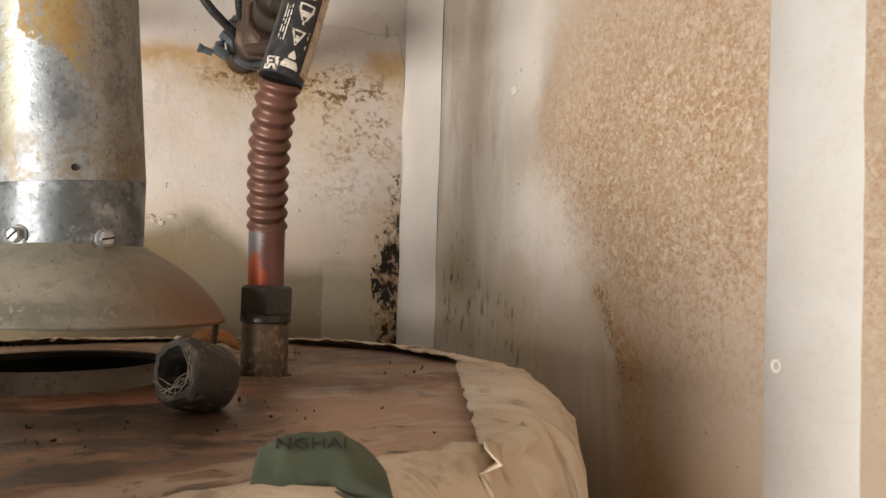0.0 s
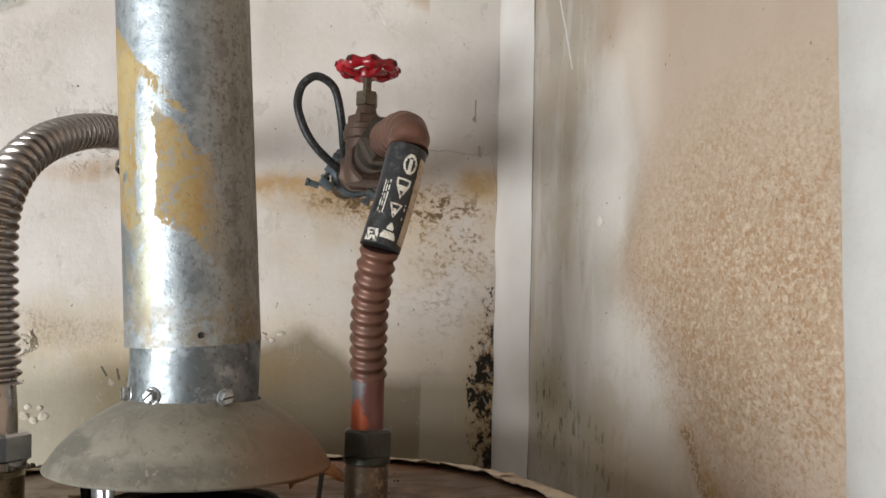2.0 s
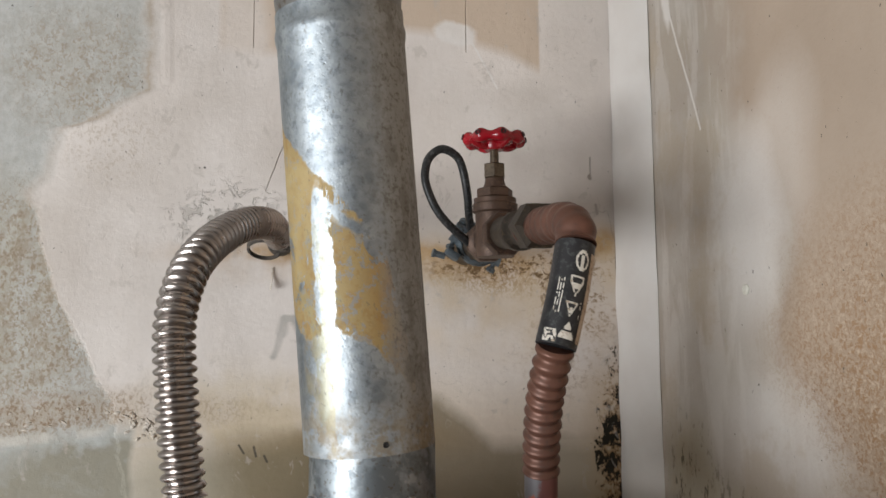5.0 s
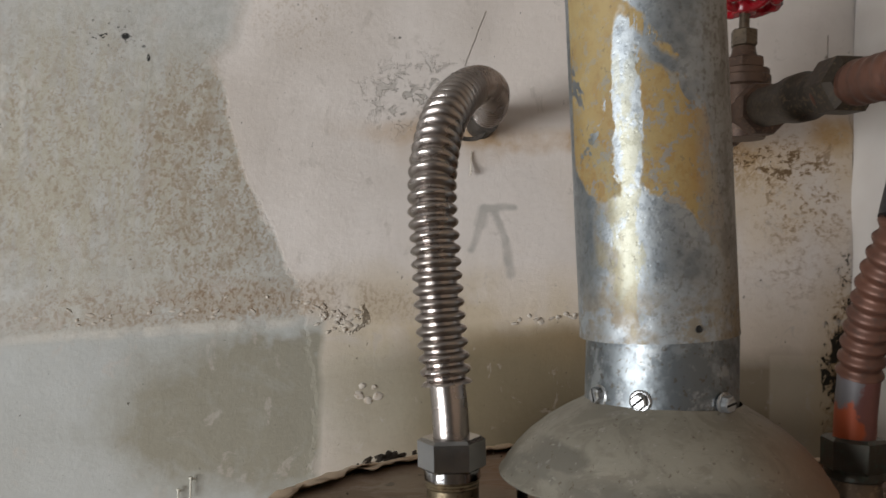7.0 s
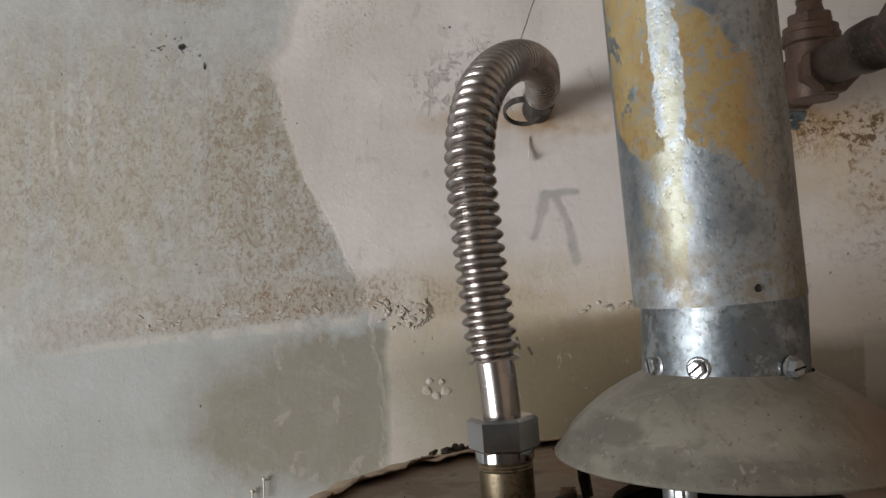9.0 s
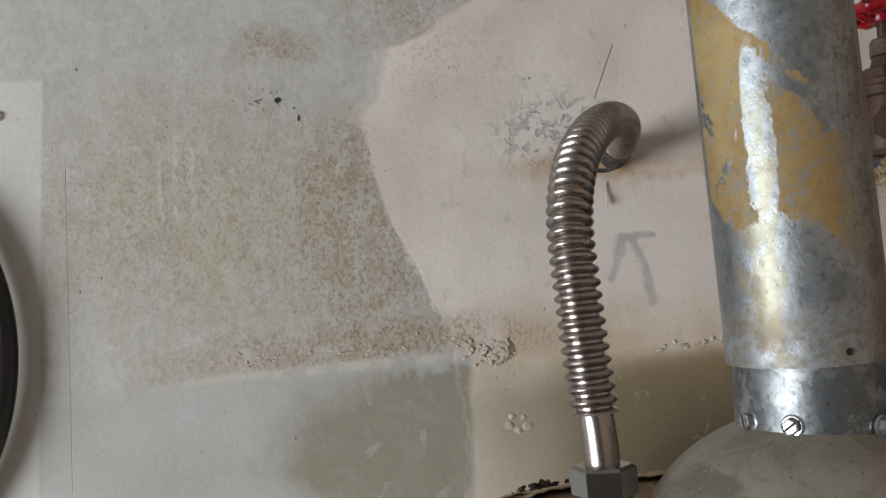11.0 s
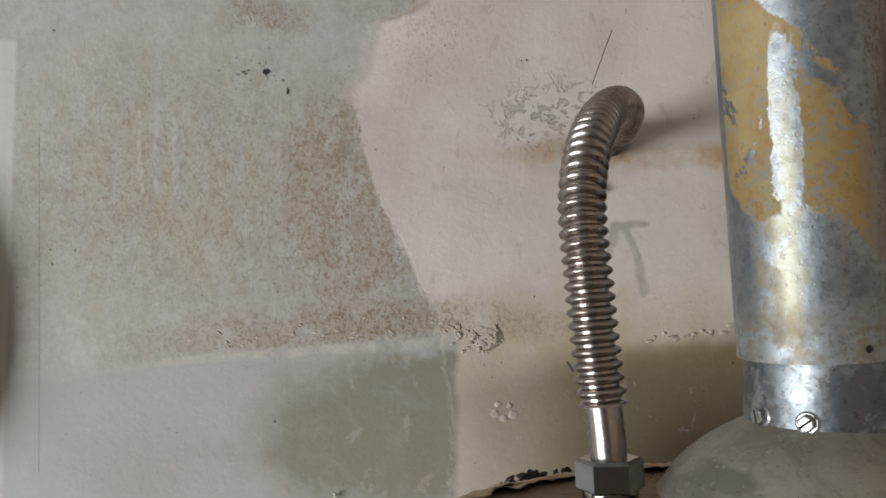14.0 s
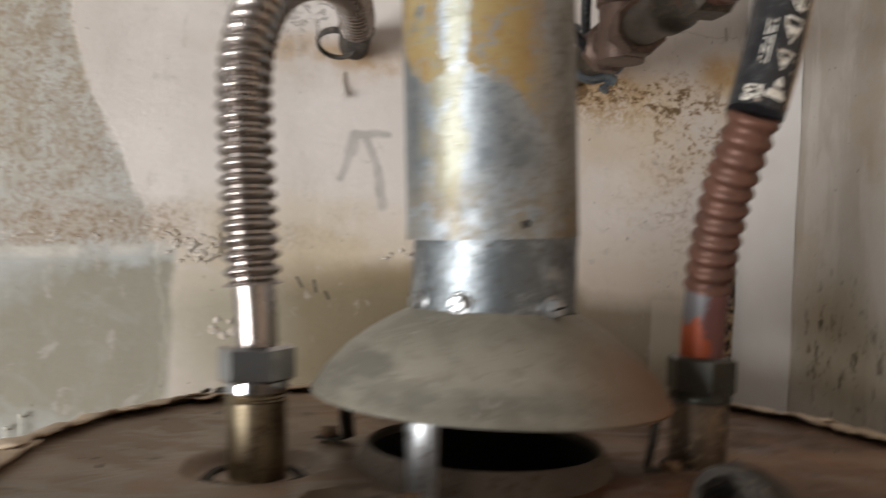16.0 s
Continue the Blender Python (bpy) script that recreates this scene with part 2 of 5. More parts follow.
    # unpainted patches higher up
    tan = z.above(m.curve(x, [(-0.2, -0.02), (-0.10, -0.025), (-0.04, -0.015), (0.0, 0.01), (0.06, 0.008), (0.10, 0.0), (0.14, -0.01), (0.172, -0.026), (0.3, -0.03)]) + 2.0 + (n1 - 0.5) * 0.01, 0.012) * x.above(-0.135, 0.006) * x.below(0.172, 0.002)
    tan = tan * (1.0 - m.blob(wx, wz, -0.115, 2.0, 0.022, 0.1, 0.6) * 0.7)
    c = m.mix(c, (0.52, 0.41, 0.32), tan)
    c = m.mix(c, (0.70, 0.66, 0.63), (m.blob(wx, wz, 0.085, 2.008, 0.022, 0.012, 0.3) + m.line(x + (n2 - 0.5) * 0.005, z, (0.10, 2.005), (0.128, 1.955), 0.0009)).sat() * 0.85)
    # grey smears and dirt
    ux, uz = x + (n2 - 0.5) * 0.008, z + (n2 - 0.5) * 0.008
    smear = m.line(ux, uz, (-0.073, 1.731), (-0.048, 1.733), 0.0026) + m.line(ux, uz, (-0.074, 1.729), (-0.076, 1.718), 0.0044) + m.line(ux, uz, (-0.077, 1.716), (-0.083, 1.697), 0.0026) + m.line(ux, uz, (-0.065, 1.729), (-0.056, 1.706), 0.0032) + m.line(ux, uz, (-0.056, 1.706), (-0.0505, 1.678), 0.0036)
    c = m.mix(c, (0.345, 0.325, 0.30), smear.sat() * (n2.above(0.42, 0.3) * 0.45 + 0.3))
    hx, hz = x + (n2 - 0.5) * 0.014 + (grain - 0.5) * 0.004, z + (n2 - 0.5) * 0.014 + (grain - 0.5) * 0.004
    kx, kz = x + (n2 - 0.5) * 0.006, z + (n2 - 0.5) * 0.006
    cracks = m.line(kx, kz, (-0.076, 1.891), (-0.092, 1.846), 0.0005) + m.line(hx, hz, (0.16, 1.833), (0.24, 1.835), 0.0004) * 0.6 + m.line(kx, kz, (0.2235, 1.890), (0.2232, 1.869), 0.0006) + m.blob(kx, kz, 0.2225, 1.870, 0.0020, 0.0032, 0.4)
    cracks = cracks + m.line(kx, kz, (0.2275, 1.842), (0.2285, 1.833), 0.0012) + m.line(kx, kz, (0.240, 1.834), (0.2475, 1.806), 0.0004) * 0.6 + m.line(x, z, (0.2485, 1.790), (0.2488, 1.778), 0.0014) + m.line(x, z, (0.097, 2.1), (0.097, 1.99), 0.0005) + m.line(x, z, (-0.105, 2.1), (-0.105, 1.98), 0.0005) + m.line(x, z, (-0.541, 1.80), (-0.533, 1.53), 0.0003) * 0.5
    ticks = m.line(x, z, (-0.1118, 1.6200), (-0.1076, 1.6130), 0.0009) + m.line(x, z, (-0.0990, 1.6180), (-0.0970, 1.6100), 0.0010) + m.line(x, z, (-0.0900, 1.6100), (-0.0875, 1.6050), 0.0010) + m.blob(x, z, -0.146, 1.8655, 0.0011, 0.0010, 0.3) + m.blob(x, z, -0.1505, 1.8650, 0.0008, 0.0008, 0.3)
    c = m.mix(c, (0.045, 0.038, 0.030), ticks.sat() * 0.85)
    c = m.mix(c, (0.16, 0.12, 0.09), cracks.sat() * (0.15 + n2 * 0.7))
    scuff = m.blob(wx, wz, -0.125, 1.82, 0.045, 0.028, 0.9) * m.noise(75, 5, 0.7, None, 1.5).above(0.56, 0.06)
    hair = m.noise(26, 3, 0.5, None, 0.8)
    hair = (1.0 - ((hair - 0.5) / 0.004).math('ABSOLUTE')).sat() * m.noise(7, 2).above(0.55, 0.08) * n2.above(0.5, 0.1)
    c = m.mix(c, (0.40, 0.35, 0.30), hair * 0.5)
    c = m.mix(c, (0.45, 0.40, 0.36), m.noise(48, 5, 0.7, m.stretch(1.0, 1.0, 0.8), 0.6).above(0.63, 0.06) * 0.5)
    c = m.mix(c, (0.36, 0.33, 0.30), scuff * 0.7)
    c = m.mix(c, (0.05, 0.04, 0.03), m.noise(270, 3, 0.6, m.stretch(1.0, 1.0, 0.6)).above(0.715, 0.02) * n1.above(0.46, 0.1) * 0.85)
    c = m.mix(c, (0.02, 0.02, 0.02), (m.blob(kx, kz, -0.358, 1.854, 0.0030, 0.0026, 0.4) + m.blob(kx, kz, -0.3405, 1.838, 0.0014, 0.003, 0.4) + m.blob(kx, kz, -0.345, 1.846, 0.0014, 0.0012, 0.4) + m.blob(wx, wz, -0.372, 1.857, 0.022, 0.012, 0.8) * m.noise(280, 3, 0.6).above(0.63, 0.03)).sat() * n3.above(0.36, 0.1))
    c = m.mix(c, (0.30, 0.29, 0.26), m.line(hx, hz, (-0.338, 1.842), (-0.342, 1.795), 0.0006) * 0.5)
    m.set("Base Color", c).set("Roughness", 0.62 + 0.25 * n2).set("Specular IOR Level", 0.3)
    ridge = m.blob(wx, wz, -0.185, 1.64, 0.022, 0.014, 0.3) * n2.above(0.5, 0.05) * 1.2
    h = n1 * 0.8 + n2 * 0.14 + n3 * 0.03 - bare * 0.25 + fibre * 0.10 - cracks * 0.25 - scuff * 0.25 + ridge - under * 0.1 + m.line(x, z, (-0.183, 2.05), (-0.180, 1.945), 0.004) * 0.12 + m.noise(4, 3, 0.5, m.stretch(3.0, 1.0, 0.6)) * 0.8
    m.bump(h, 0.0035, 0.8)
    return m.m


def east_wall_material():
    m = Mat("old_board_east")
    y, z = m.y, m.z
    n1, n2, n3 = m.noise(8, 4), m.noise(36, 4, 0.6), m.noise(170, 3, 0.6)
    wy = y + (n1 - 0.5) * 0.05 + (n2 - 0.5) * 0.01
    wz = z + (m.noise(10, 4) - 0.5) * 0.05
    c = m.mix((0.37, 0.29, 0.225), (0.325, 0.25, 0.19), n1.above(0.5, 0.3))
    # skim smeared over the corner
    lim = m.curve(z, [(1.50, 0.652), (1.544, 0.664), (1.588, 0.684), (1.628, 0.717), (1.661, 0.757), (1.69, 0.79), (1.72, 0.795), (1.76, 0.77), (1.80, 0.78), (1.90, 0.83), (2.2, 0.86)])
    skim = ((wy + (m.noise(18, 5, 0.65) - 0.5) * 0.05 - lim) / 0.055 + 0.5).sat()
    c = m.mix(c, (0.475, 0.43, 0.38), skim * (0.55 + 0.4 * m.noise(13, 3).above(0.48, 0.15)))
    c = m.mix(c, (0.42, 0.36, 0.29), skim * m.noise(14, 4).above(0.55, 0.15) * 0.5)
    white = m.blob(wy, wz, 0.805, 1.79, 0.035, 0.065, 0.9) + m.blob(wy, wz, 0.76, 1.84, 0.03, 0.06, 0.9) * 0.4 + m.blob(wy, wz, 0.78, 1.63, 0.07, 0.05, 0.8) * 0.8 + m.blob(wy, wz, 0.60, 1.57, 0.05, 0.06, 0.9) * 0.6
    c = m.mix(c, (0.62, 0.575, 0.54), white.sat() * 0.75)
    drag = m.noise(15, 5, 0.6, m.stretch(1.0, 2.6, 0.5), 0.4).above(0.53, 0.08)
    c = m.mix(c, (0.60, 0.555, 0.51), skim * drag * 0.45)
    c = m.mix(c, (0.43, 0.35, 0.26), skim * m.noise(11, 5, 0.65).above(0.57, 0.08) * 0.5)
    # brown flecked paper face
    fibre = m.noise(300, 3, 0.6, None, 1.0)
    face = (m.blob(wy, wz, 0.635, 1.672, 0.13, 0.105, 1.0) + m.blob(wy, wz, 0.45, 1.66, 0.05, 0.2, 0.6) * 0.45) * (1.0 - skim)
    c = m.mix(c, (0.325, 0.232, 0.158), face.sat() * 0.8)
    fine = m.noise(330, 4, 0.65, None, 0.8)
    c = m.mix(c, (0.27, 0.155, 0.08), (face.sat() + 0.06) * fine.above(0.55, 0.07) * n2.above(0.36, 0.3) * 0.85)
    c = m.mix(c, (0.22, 0.12, 0.06), (face.sat() + 0.08) * fibre.above(0.62, 0.05) * (0.1 + n2 * 0.7))
    c = m.mix(c, (0.56, 0.44, 0.33), face.sat() * fine.below(0.42, 0.08) * 0.5)
    sy, sz = y + (n2 - 0.5) * 0.025 + (n3 - 0.5) * 0.008, z + (n2 - 0.5) * 0.02
    streak = m.line(sy, sz, (0.690, 1.600), (0.662, 1.560), 0.009) * 0.7 + m.line(sy, sz, (0.662, 1.560), (0.640, 1.48), 0.016) * 0.8
    c = m.mix(c, (0.27, 0.15, 0.06), streak.sat() * (0.3 + fibre.above(0.46, 0.12) * 0.7) * 0.85)
    c = m.mix(c, (0.12, 0.08, 0.03), m.line(sy, sz, (0.690, 1.60), (0.672, 1.56), 0.004) * fibre.above(0.5, 0.06) * 0.7)
    # browner towards the bottom, between the joint strip and the corner
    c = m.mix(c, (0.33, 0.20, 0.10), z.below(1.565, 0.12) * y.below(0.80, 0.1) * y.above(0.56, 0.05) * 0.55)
    # mould by the corner
    mould = (m.blob(wy, wz, 0.905, 1.59, 0.035, 0.05, 0.7) + m.blob(wy, wz, 0.83, 1.57, 0.06, 0.03, 0.8) * 0.7)
    c = m.mix(c, (0.36, 0.30, 0.20), mould.sat() * 0.6)
    c = m.mix(c, (0.07, 0.055, 0.035), mould.sat() * m.noise(150, 4, 0.7, m.stretch(1.0, 1.0, 0.4)).above(0.60, 0.06) * 0.8)
    scratch = m.line(y + (n2 - 0.5) * 0.004, z, (0.925, 2.03), (0.868, 1.885), 0.0012) + m.blob(wy, z, 0.925, 2.02, 0.006, 0.03, 0.5)
    c = m.mix(c, (0.74, 0.70, 0.66), scratch.sat() * 0.8)
    c = m.mix(c, (0.05, 0.04, 0.03), m.noise(260, 3, 0.6, m.stretch(1.0, 1.0, 0.6)).above(0.712, 0.02) * n1.above(0.46, 0.1) * 0.85)
    m.set("Base Color", c).set("Roughness", 0.6 + 0.25 * n2).set("Specular IOR Level", 0.3)
    m.bump(n1 * 0.5 + n2 * 0.3 + n3 * 0.1 + fibre * face * 0.25, 0.003, 0.7)
    return m.m


def simple(name, a, b, rough=0.6, metal=0.0, scale=30.0, depth=0.0006, local=False, spec=0.4, c=None):
    """Two tones by noise, a speckle of a third, and a fine relief."""
    m = Mat(name, local)
    n1, n2 = m.noise(scale, 4), m.noise(scale * 6, 3, 0.65)
    col = m.mix(a, b, n1.above(0.5, 0.3))
    if c:
        col = m.mix(col, c, n2.above(0.58, 0.1) * n1.above(0.45, 0.2))
    m.set("Base Color", col).set("Roughness", (rough - 0.1) + 0.2 * n1).set("Metallic", metal).set("Specular IOR Level", spec)
    if depth:
        m.bump(n1 * 0.6 + n2 * 0.4, depth, 0.7)
    return m.m


def galvanised_material():
    """Galvanised sheet with remains of yellow paint and a dull, spotted far side."""
    m = Mat("galvanised_painted", True)
    x, y, z = m.x, m.y, m.z
    ang = y.math("ARCTAN2", x)
    n1, n2, n3 = m.noise(45, 4, 0.6), m.noise(170, 3, 0.6), m.noise(14, 3)
    c = m.mix((0.33, 0.355, 0.375), (0.20, 0.222, 0.24), n1.above(0.5, 0.2))
    c = m.mix(c, (0.13, 0.145, 0.155), m.noise(240, 4, 0.7).above(0.56, 0.05) * 0.5)
    c = m.mix(c, (0.42, 0.44, 0.44), m.cells(160).above(0.42, 0.3) * 0.25)
    # yellow band winding down the pipe
    deg = ang * 57.2958 + (n1 - 0.5) * 16
    zz = z + (n3 - 0.5) * 0.012 + (n1 - 0.5) * 0.018
    upper = m.curve(deg, [(-180, 0.190), (-130, 0.158), (-86, 0.128), (-82, 0.112), (-72, 0.112), (-60, 0.070), (-52, 0.040), (-48, 0.0), (0, 0.0)])
    lower = m.curve(deg, [(-180, 0.086), (-150, 0.066), (-120, 0.068), (-90, 0.058), (-56, 0.032), (0, 0.03)])
    band = ((upper - zz) / 0.0025 + 0.5).sat() * ((zz - lower) / 0.0025 + 0.5).sat()
    worn = m.noise(34, 6, 0.7, m.stretch(1.0, 1.0, 0.6), 0.8).above(0.44, 0.02)
    worn = worn * (1.0 - m.blob(deg / 100, zz, -1.27, 0.106, 0.10, 0.046, 0.12)) * (1.0 - m.line(deg / 1000, zz, (-0.118, 0.138), (-0.070, 0.110), 0.0040))
    faint = m.blob(deg / 100, zz, -1.45, 0.04, 0.10, 0.035, 0.5) * m.noise(60, 3).above(0.5, 0.05) * 0.3
    yellow = (band * worn + faint).sat()
    c = m.mix(c, (0.285, 0.205, 0.085), yellow)
    c = m.mix(c, (0.25, 0.15, 0.05), yellow * n2.above(0.56, 0.1) * 0.7)
    c = m.mix(c, (0.30, 0.145, 0.035), yellow * (deg.above(-78, 30) * 0.8 + 0.15) * m.noise(50, 4, 0.6).above(0.42, 0.2))
    c = m.mix(c, (0.28, 0.25, 0.14), m.blob(deg / 100, zz, -1.30, 0.06, 0.25, 0.07, 0.9) * m.noise(60, 5, 0.7, m.stretch(1.0, 1.0, 0.5)).above(0.54, 0.05) * 0.55)
    c = m.mix(c, (0.19, 0.205, 0.215), yellow * m.noise(150, 5, 0.75).above(0.57, 0.05) * 0.65)
    c = m.mix(c, (0.42, 0.32, 0.15), yellow * n3.above(0.55, 0.1) * 0.5)
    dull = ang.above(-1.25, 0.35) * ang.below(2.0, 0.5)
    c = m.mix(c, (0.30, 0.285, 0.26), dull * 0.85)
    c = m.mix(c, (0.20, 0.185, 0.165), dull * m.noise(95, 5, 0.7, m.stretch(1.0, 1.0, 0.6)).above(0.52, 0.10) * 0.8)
    spots = m.noise(360, 4, 0.7).above(0.57, 0.08) * n1.above(0.45, 0.2)
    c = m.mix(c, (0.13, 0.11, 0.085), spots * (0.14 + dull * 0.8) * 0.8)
    c = m.mix(c, (0.10, 0.085, 0.07), m.noise(380, 3, 0.6, m.stretch(1.0, 1.0, 0.6)).above(0.65, 0.03) * 0.4)
    rust = z.below(0.022, 0.02) * n1.above(0.42, 0.2)
    c = m.mix(c, (0.25, 0.175, 0.085), rust * m.noise(120, 4, 0.7).above(0.47, 0.1) * 0.55)
    paint = (yellow + dull * 0.95 + rust * 0.5).sat()
    m.set("Base Color", c).set("Metallic", 0.9 - paint * 0.75)
    m.set("Roughness", 0.42 + 0.12 * n1 + paint * 0.18)
    m.bump(n1 * 0.4 + n2 * 0.22 + m.noise(420, 2) * 0.3 - m.cells(330).below(0.20, 0.2) * 0.2 + yellow * 0.10, 0.0004, 0.6)
    return m.m


def collar_material():
    """Bare galvanised collar with blue-grey blotches and darker stains."""
    m = Mat("stained_galvanised")
    n1, n2 = m.noise(55, 5, 0.65), m.noise(26, 4, 0.6, m.stretch(1.0, 1.0, 0.7))
    c = m.mix((0.26, 0.285, 0.30), (0.15, 0.165, 0.175), n1.above(0.5, 0.12))
    c = m.mix(c, (0.42, 0.44, 0.45), m.noise(80, 4, 0.6).above(0.60, 0.06) * 0.6)
    stain = n2.above(0.53, 0.06) * m.x.above(-0.035, 0.02)
    c = m.mix(c, (0.085, 0.075, 0.06), stain * 0.75)
    c = m.mix(c, (0.11, 0.085, 0.055), m.noise(330, 3, 0.6).above(0.62, 0.04) * 0.6)
    m.set("Base Color", c).set("Metallic", 0.85 - stain * 0.5).set("Roughness", 0.34 + 0.2 * n1 + stain * 0.2)
    m.bump(n1 * 0.5 + m.noise(260, 3) * 0.3, 0.0006, 0.7)
    return m.m


def tube_end_material():
    """Purplish copper with a patch of orange paint low on the west side."""
    m = Mat("painted_copper")
    n1, n2 = m.noise(60, 4), m.noise(130, 4, 0.65)
    c = m.mix((0.15, 0.062, 0.055), (0.19, 0.078, 0.068), n1.above(0.5, 0.3))
    px, pz = m.x + (n2 - 0.5) * 0.012, m.z + (n2 - 0.5) * 0.018
    c = m.mix(c, (0.16, 0.17, 0.18), m.blob(px, pz, 0.060, 1.624, 0.006, 0.008, 0.3) * 0.8)
    c = m.mix(c, (0.46, 0.095, 0.035), m.blob(px, pz, 0.061, 1.606, 0.008, 0.011, 0.2) * 0.9)
    m.set("Base Color", c).set("Metallic", 0.25).set("Roughness", 0.36 + 0.15 * n1)
    m.bump(n1 * 0.5 + n2 * 0.5, 0.0004, 0.6)
    return m.m


def top_material():
    """Cream enamel of the heater's top under brown dust."""
    m = Mat("dusty_enamel")
    n1, n2, n3 = m.noise(14, 5, 0.6), m.noise(60, 4, 0.65), m.noise(200, 3)
    c = m.mix((0.27, 0.150, 0.092), (0.165, 0.085, 0.048), n1.above(0.5, 0.2))
    bare = m.noise(22, 4, 0.6, None, 0.6).above(0.56, 0.06)
    c = m.mix(c, (0.30, 0.22, 0.16), bare * 0.6)
    c = m.mix(c, (0.10, 0.045, 0.026), m.blob(m.x + (n1 - 0.5) * 0.06, m.y + (n2 - 0.5) * 0.03, -0.03, 0.615, 0.13, 0.05, 0.6) * n1.above(0.40, 0.2) * 0.75)
    grime = m.noise(24, 6, 0.7, m.stretch(0.7, 1.2, 1.0), 0.8)
    c = m.mix(c, (0.055, 0.032, 0.02), grime.above(0.50, 0.05) * (m.x + (n1 - 0.5) * 0.05).below(0.06, 0.06) * m.y.below(0.72, 0.05) * 0.8)
    c = m.mix(c, (0.30, 0.19, 0.125), grime.below(0.42, 0.04) * 0.5)
    peel = m.y + (n1 - 0.5) * 0.06 - m.x * 0.335
    c = m.mix(c, (0.43, 0.325, 0.24), peel.below(0.515, 0.01) * m.noise(30, 5, 0.65, None, 1.0).above(0.47, 0.05) * 0.7)
    front = (m.y + (n1 - 0.5) * 0.08).below(0.655, 0.03) * (m.x + (n1 - 0.5) * 0.08 + (n2 - 0.5) * 0.03).above(0.055, 0.025)
    c = m.mix(c, (0.47, 0.295, 0.20), front * 0.75)
    # two blackish patches, by the coupling and west of it
    blackish = m.blob(m.x + (n1 - 0.5) * 0.06, m.y + (n2 - 0.5) * 0.04, 0.02, 0.675, 0.085, 0.060, 0.8) + m.blob(m.x + (n1 - 0.5) * 0.06, m.y + (n2 - 0.5) * 0.04, -0.10, 0.62, 0.10, 0.05, 0.8)
    c = m.mix(c, (0.050, 0.032, 0.021), blackish.sat() * m.noise(30, 5, 0.65, None, 0.5).above(0.42, 0.16) * 0.75)
    back = m.x.below(-0.07, 0.06)
    c = m.mix(c, (0.26, 0.205, 0.155), back * 0.7 * n1.above(0.35, 0.3))
    c = m.mix(c, (0.40, 0.15, 0.07), m.blob(m.x, m.y, 0.01, 0.665, 0.06, 0.035, 0.9) * n2 * 0.7)
    c = m.mix(c, (0.06, 0.045, 0.035), n2.above(0.63, 0.05) * n1.above(0.48, 0.1) * 0.8)
    c = m.mix(c, (0.035, 0.022, 0.014), m.line(m.x, m.y + (n2 - 0.5) * 0.004, (-0.30, 0.3775), (0.095, 0.508), 0.0026) * 0.85)
    c = m.mix(c, (0.025, 0.02, 0.016), m.blob(m.x + (n2 - 0.5) * 0.02, m.y + (n2 - 0.5) * 0.02, -0.006, 0.632, 0.026, 0.012, 0.3) * 0.9)
    c = m.mix(c, (0.085, 0.055, 0.038), m.blob(m.x + (n1 - 0.5) * 0.06, m.y + (n1 - 0.5) * 0.05, 0.15, 0.80, 0.09, 0.06, 0.4) * n2.above(0.40, 0.2) * 0.7)
    m.set("Base Color", c).set("Roughness", 0.62 - 0.34 * grime.above(0.50, 0.1) + 0.1 * n2).set("Specular IOR Level", 0.38)
    m.bump(n1 * 0.5 + n2 * 0.4 + n3 * 0.2 + grime * 0.5, 0.0014, 0.7)
    return m.m


def hood_material():
    m = Mat("dusty_hood")
    n1, n2 = m.noise(20, 4), m.noise(110, 3, 0.6)
    c = m.mix((0.25, 0.23, 0.185), (0.31, 0.285, 0.232), n1.above(0.5, 0.3))
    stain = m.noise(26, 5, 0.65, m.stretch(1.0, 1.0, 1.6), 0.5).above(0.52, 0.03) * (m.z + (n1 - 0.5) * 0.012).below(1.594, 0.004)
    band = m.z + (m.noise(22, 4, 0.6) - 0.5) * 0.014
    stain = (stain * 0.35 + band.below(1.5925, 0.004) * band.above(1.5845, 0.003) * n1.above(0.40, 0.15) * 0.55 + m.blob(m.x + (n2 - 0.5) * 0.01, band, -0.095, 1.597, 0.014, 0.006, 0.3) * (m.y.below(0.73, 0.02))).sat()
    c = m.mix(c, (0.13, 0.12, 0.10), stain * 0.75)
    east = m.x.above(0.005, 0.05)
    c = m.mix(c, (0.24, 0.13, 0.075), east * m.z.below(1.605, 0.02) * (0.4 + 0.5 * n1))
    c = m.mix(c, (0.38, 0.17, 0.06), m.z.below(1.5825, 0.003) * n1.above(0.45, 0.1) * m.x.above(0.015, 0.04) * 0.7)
    c = m.mix(c, (0.34, 0.32, 0.29), n2.above(0.66, 0.04) * 0.5)
    c = m.mix(c, (0.165, 0.145, 0.115), m.noise(48, 5, 0.7, None, 0.8).above(0.54, 0.10) * 0.45)
    c = m.mix(c, (0.10, 0.07, 0.045), m.noise(300, 3, 0.6).above(0.66, 0.03) * 0.6)
    c = m.mix(c, (0.40, 0.37, 0.33), m.noise(260, 3, 0.6).below(0.335, 0.03) * 0.5)
    # rust-brown east flank, darkened further so the colour carries its shade
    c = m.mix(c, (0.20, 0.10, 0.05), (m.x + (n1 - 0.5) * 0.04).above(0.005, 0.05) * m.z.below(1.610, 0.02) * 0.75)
    m.set("Base Color", c).set("Roughness", 0.46 + 0.2 * n2).set("Metallic", 0.15).set("Specular IOR Level", 0.45)
    m.bump(n1 * 0.4 + n2 * 0.35 + m.noise(48, 5, 0.7, None, 0.8) * 0.5, 0.0009, 0.7)
    return m.m


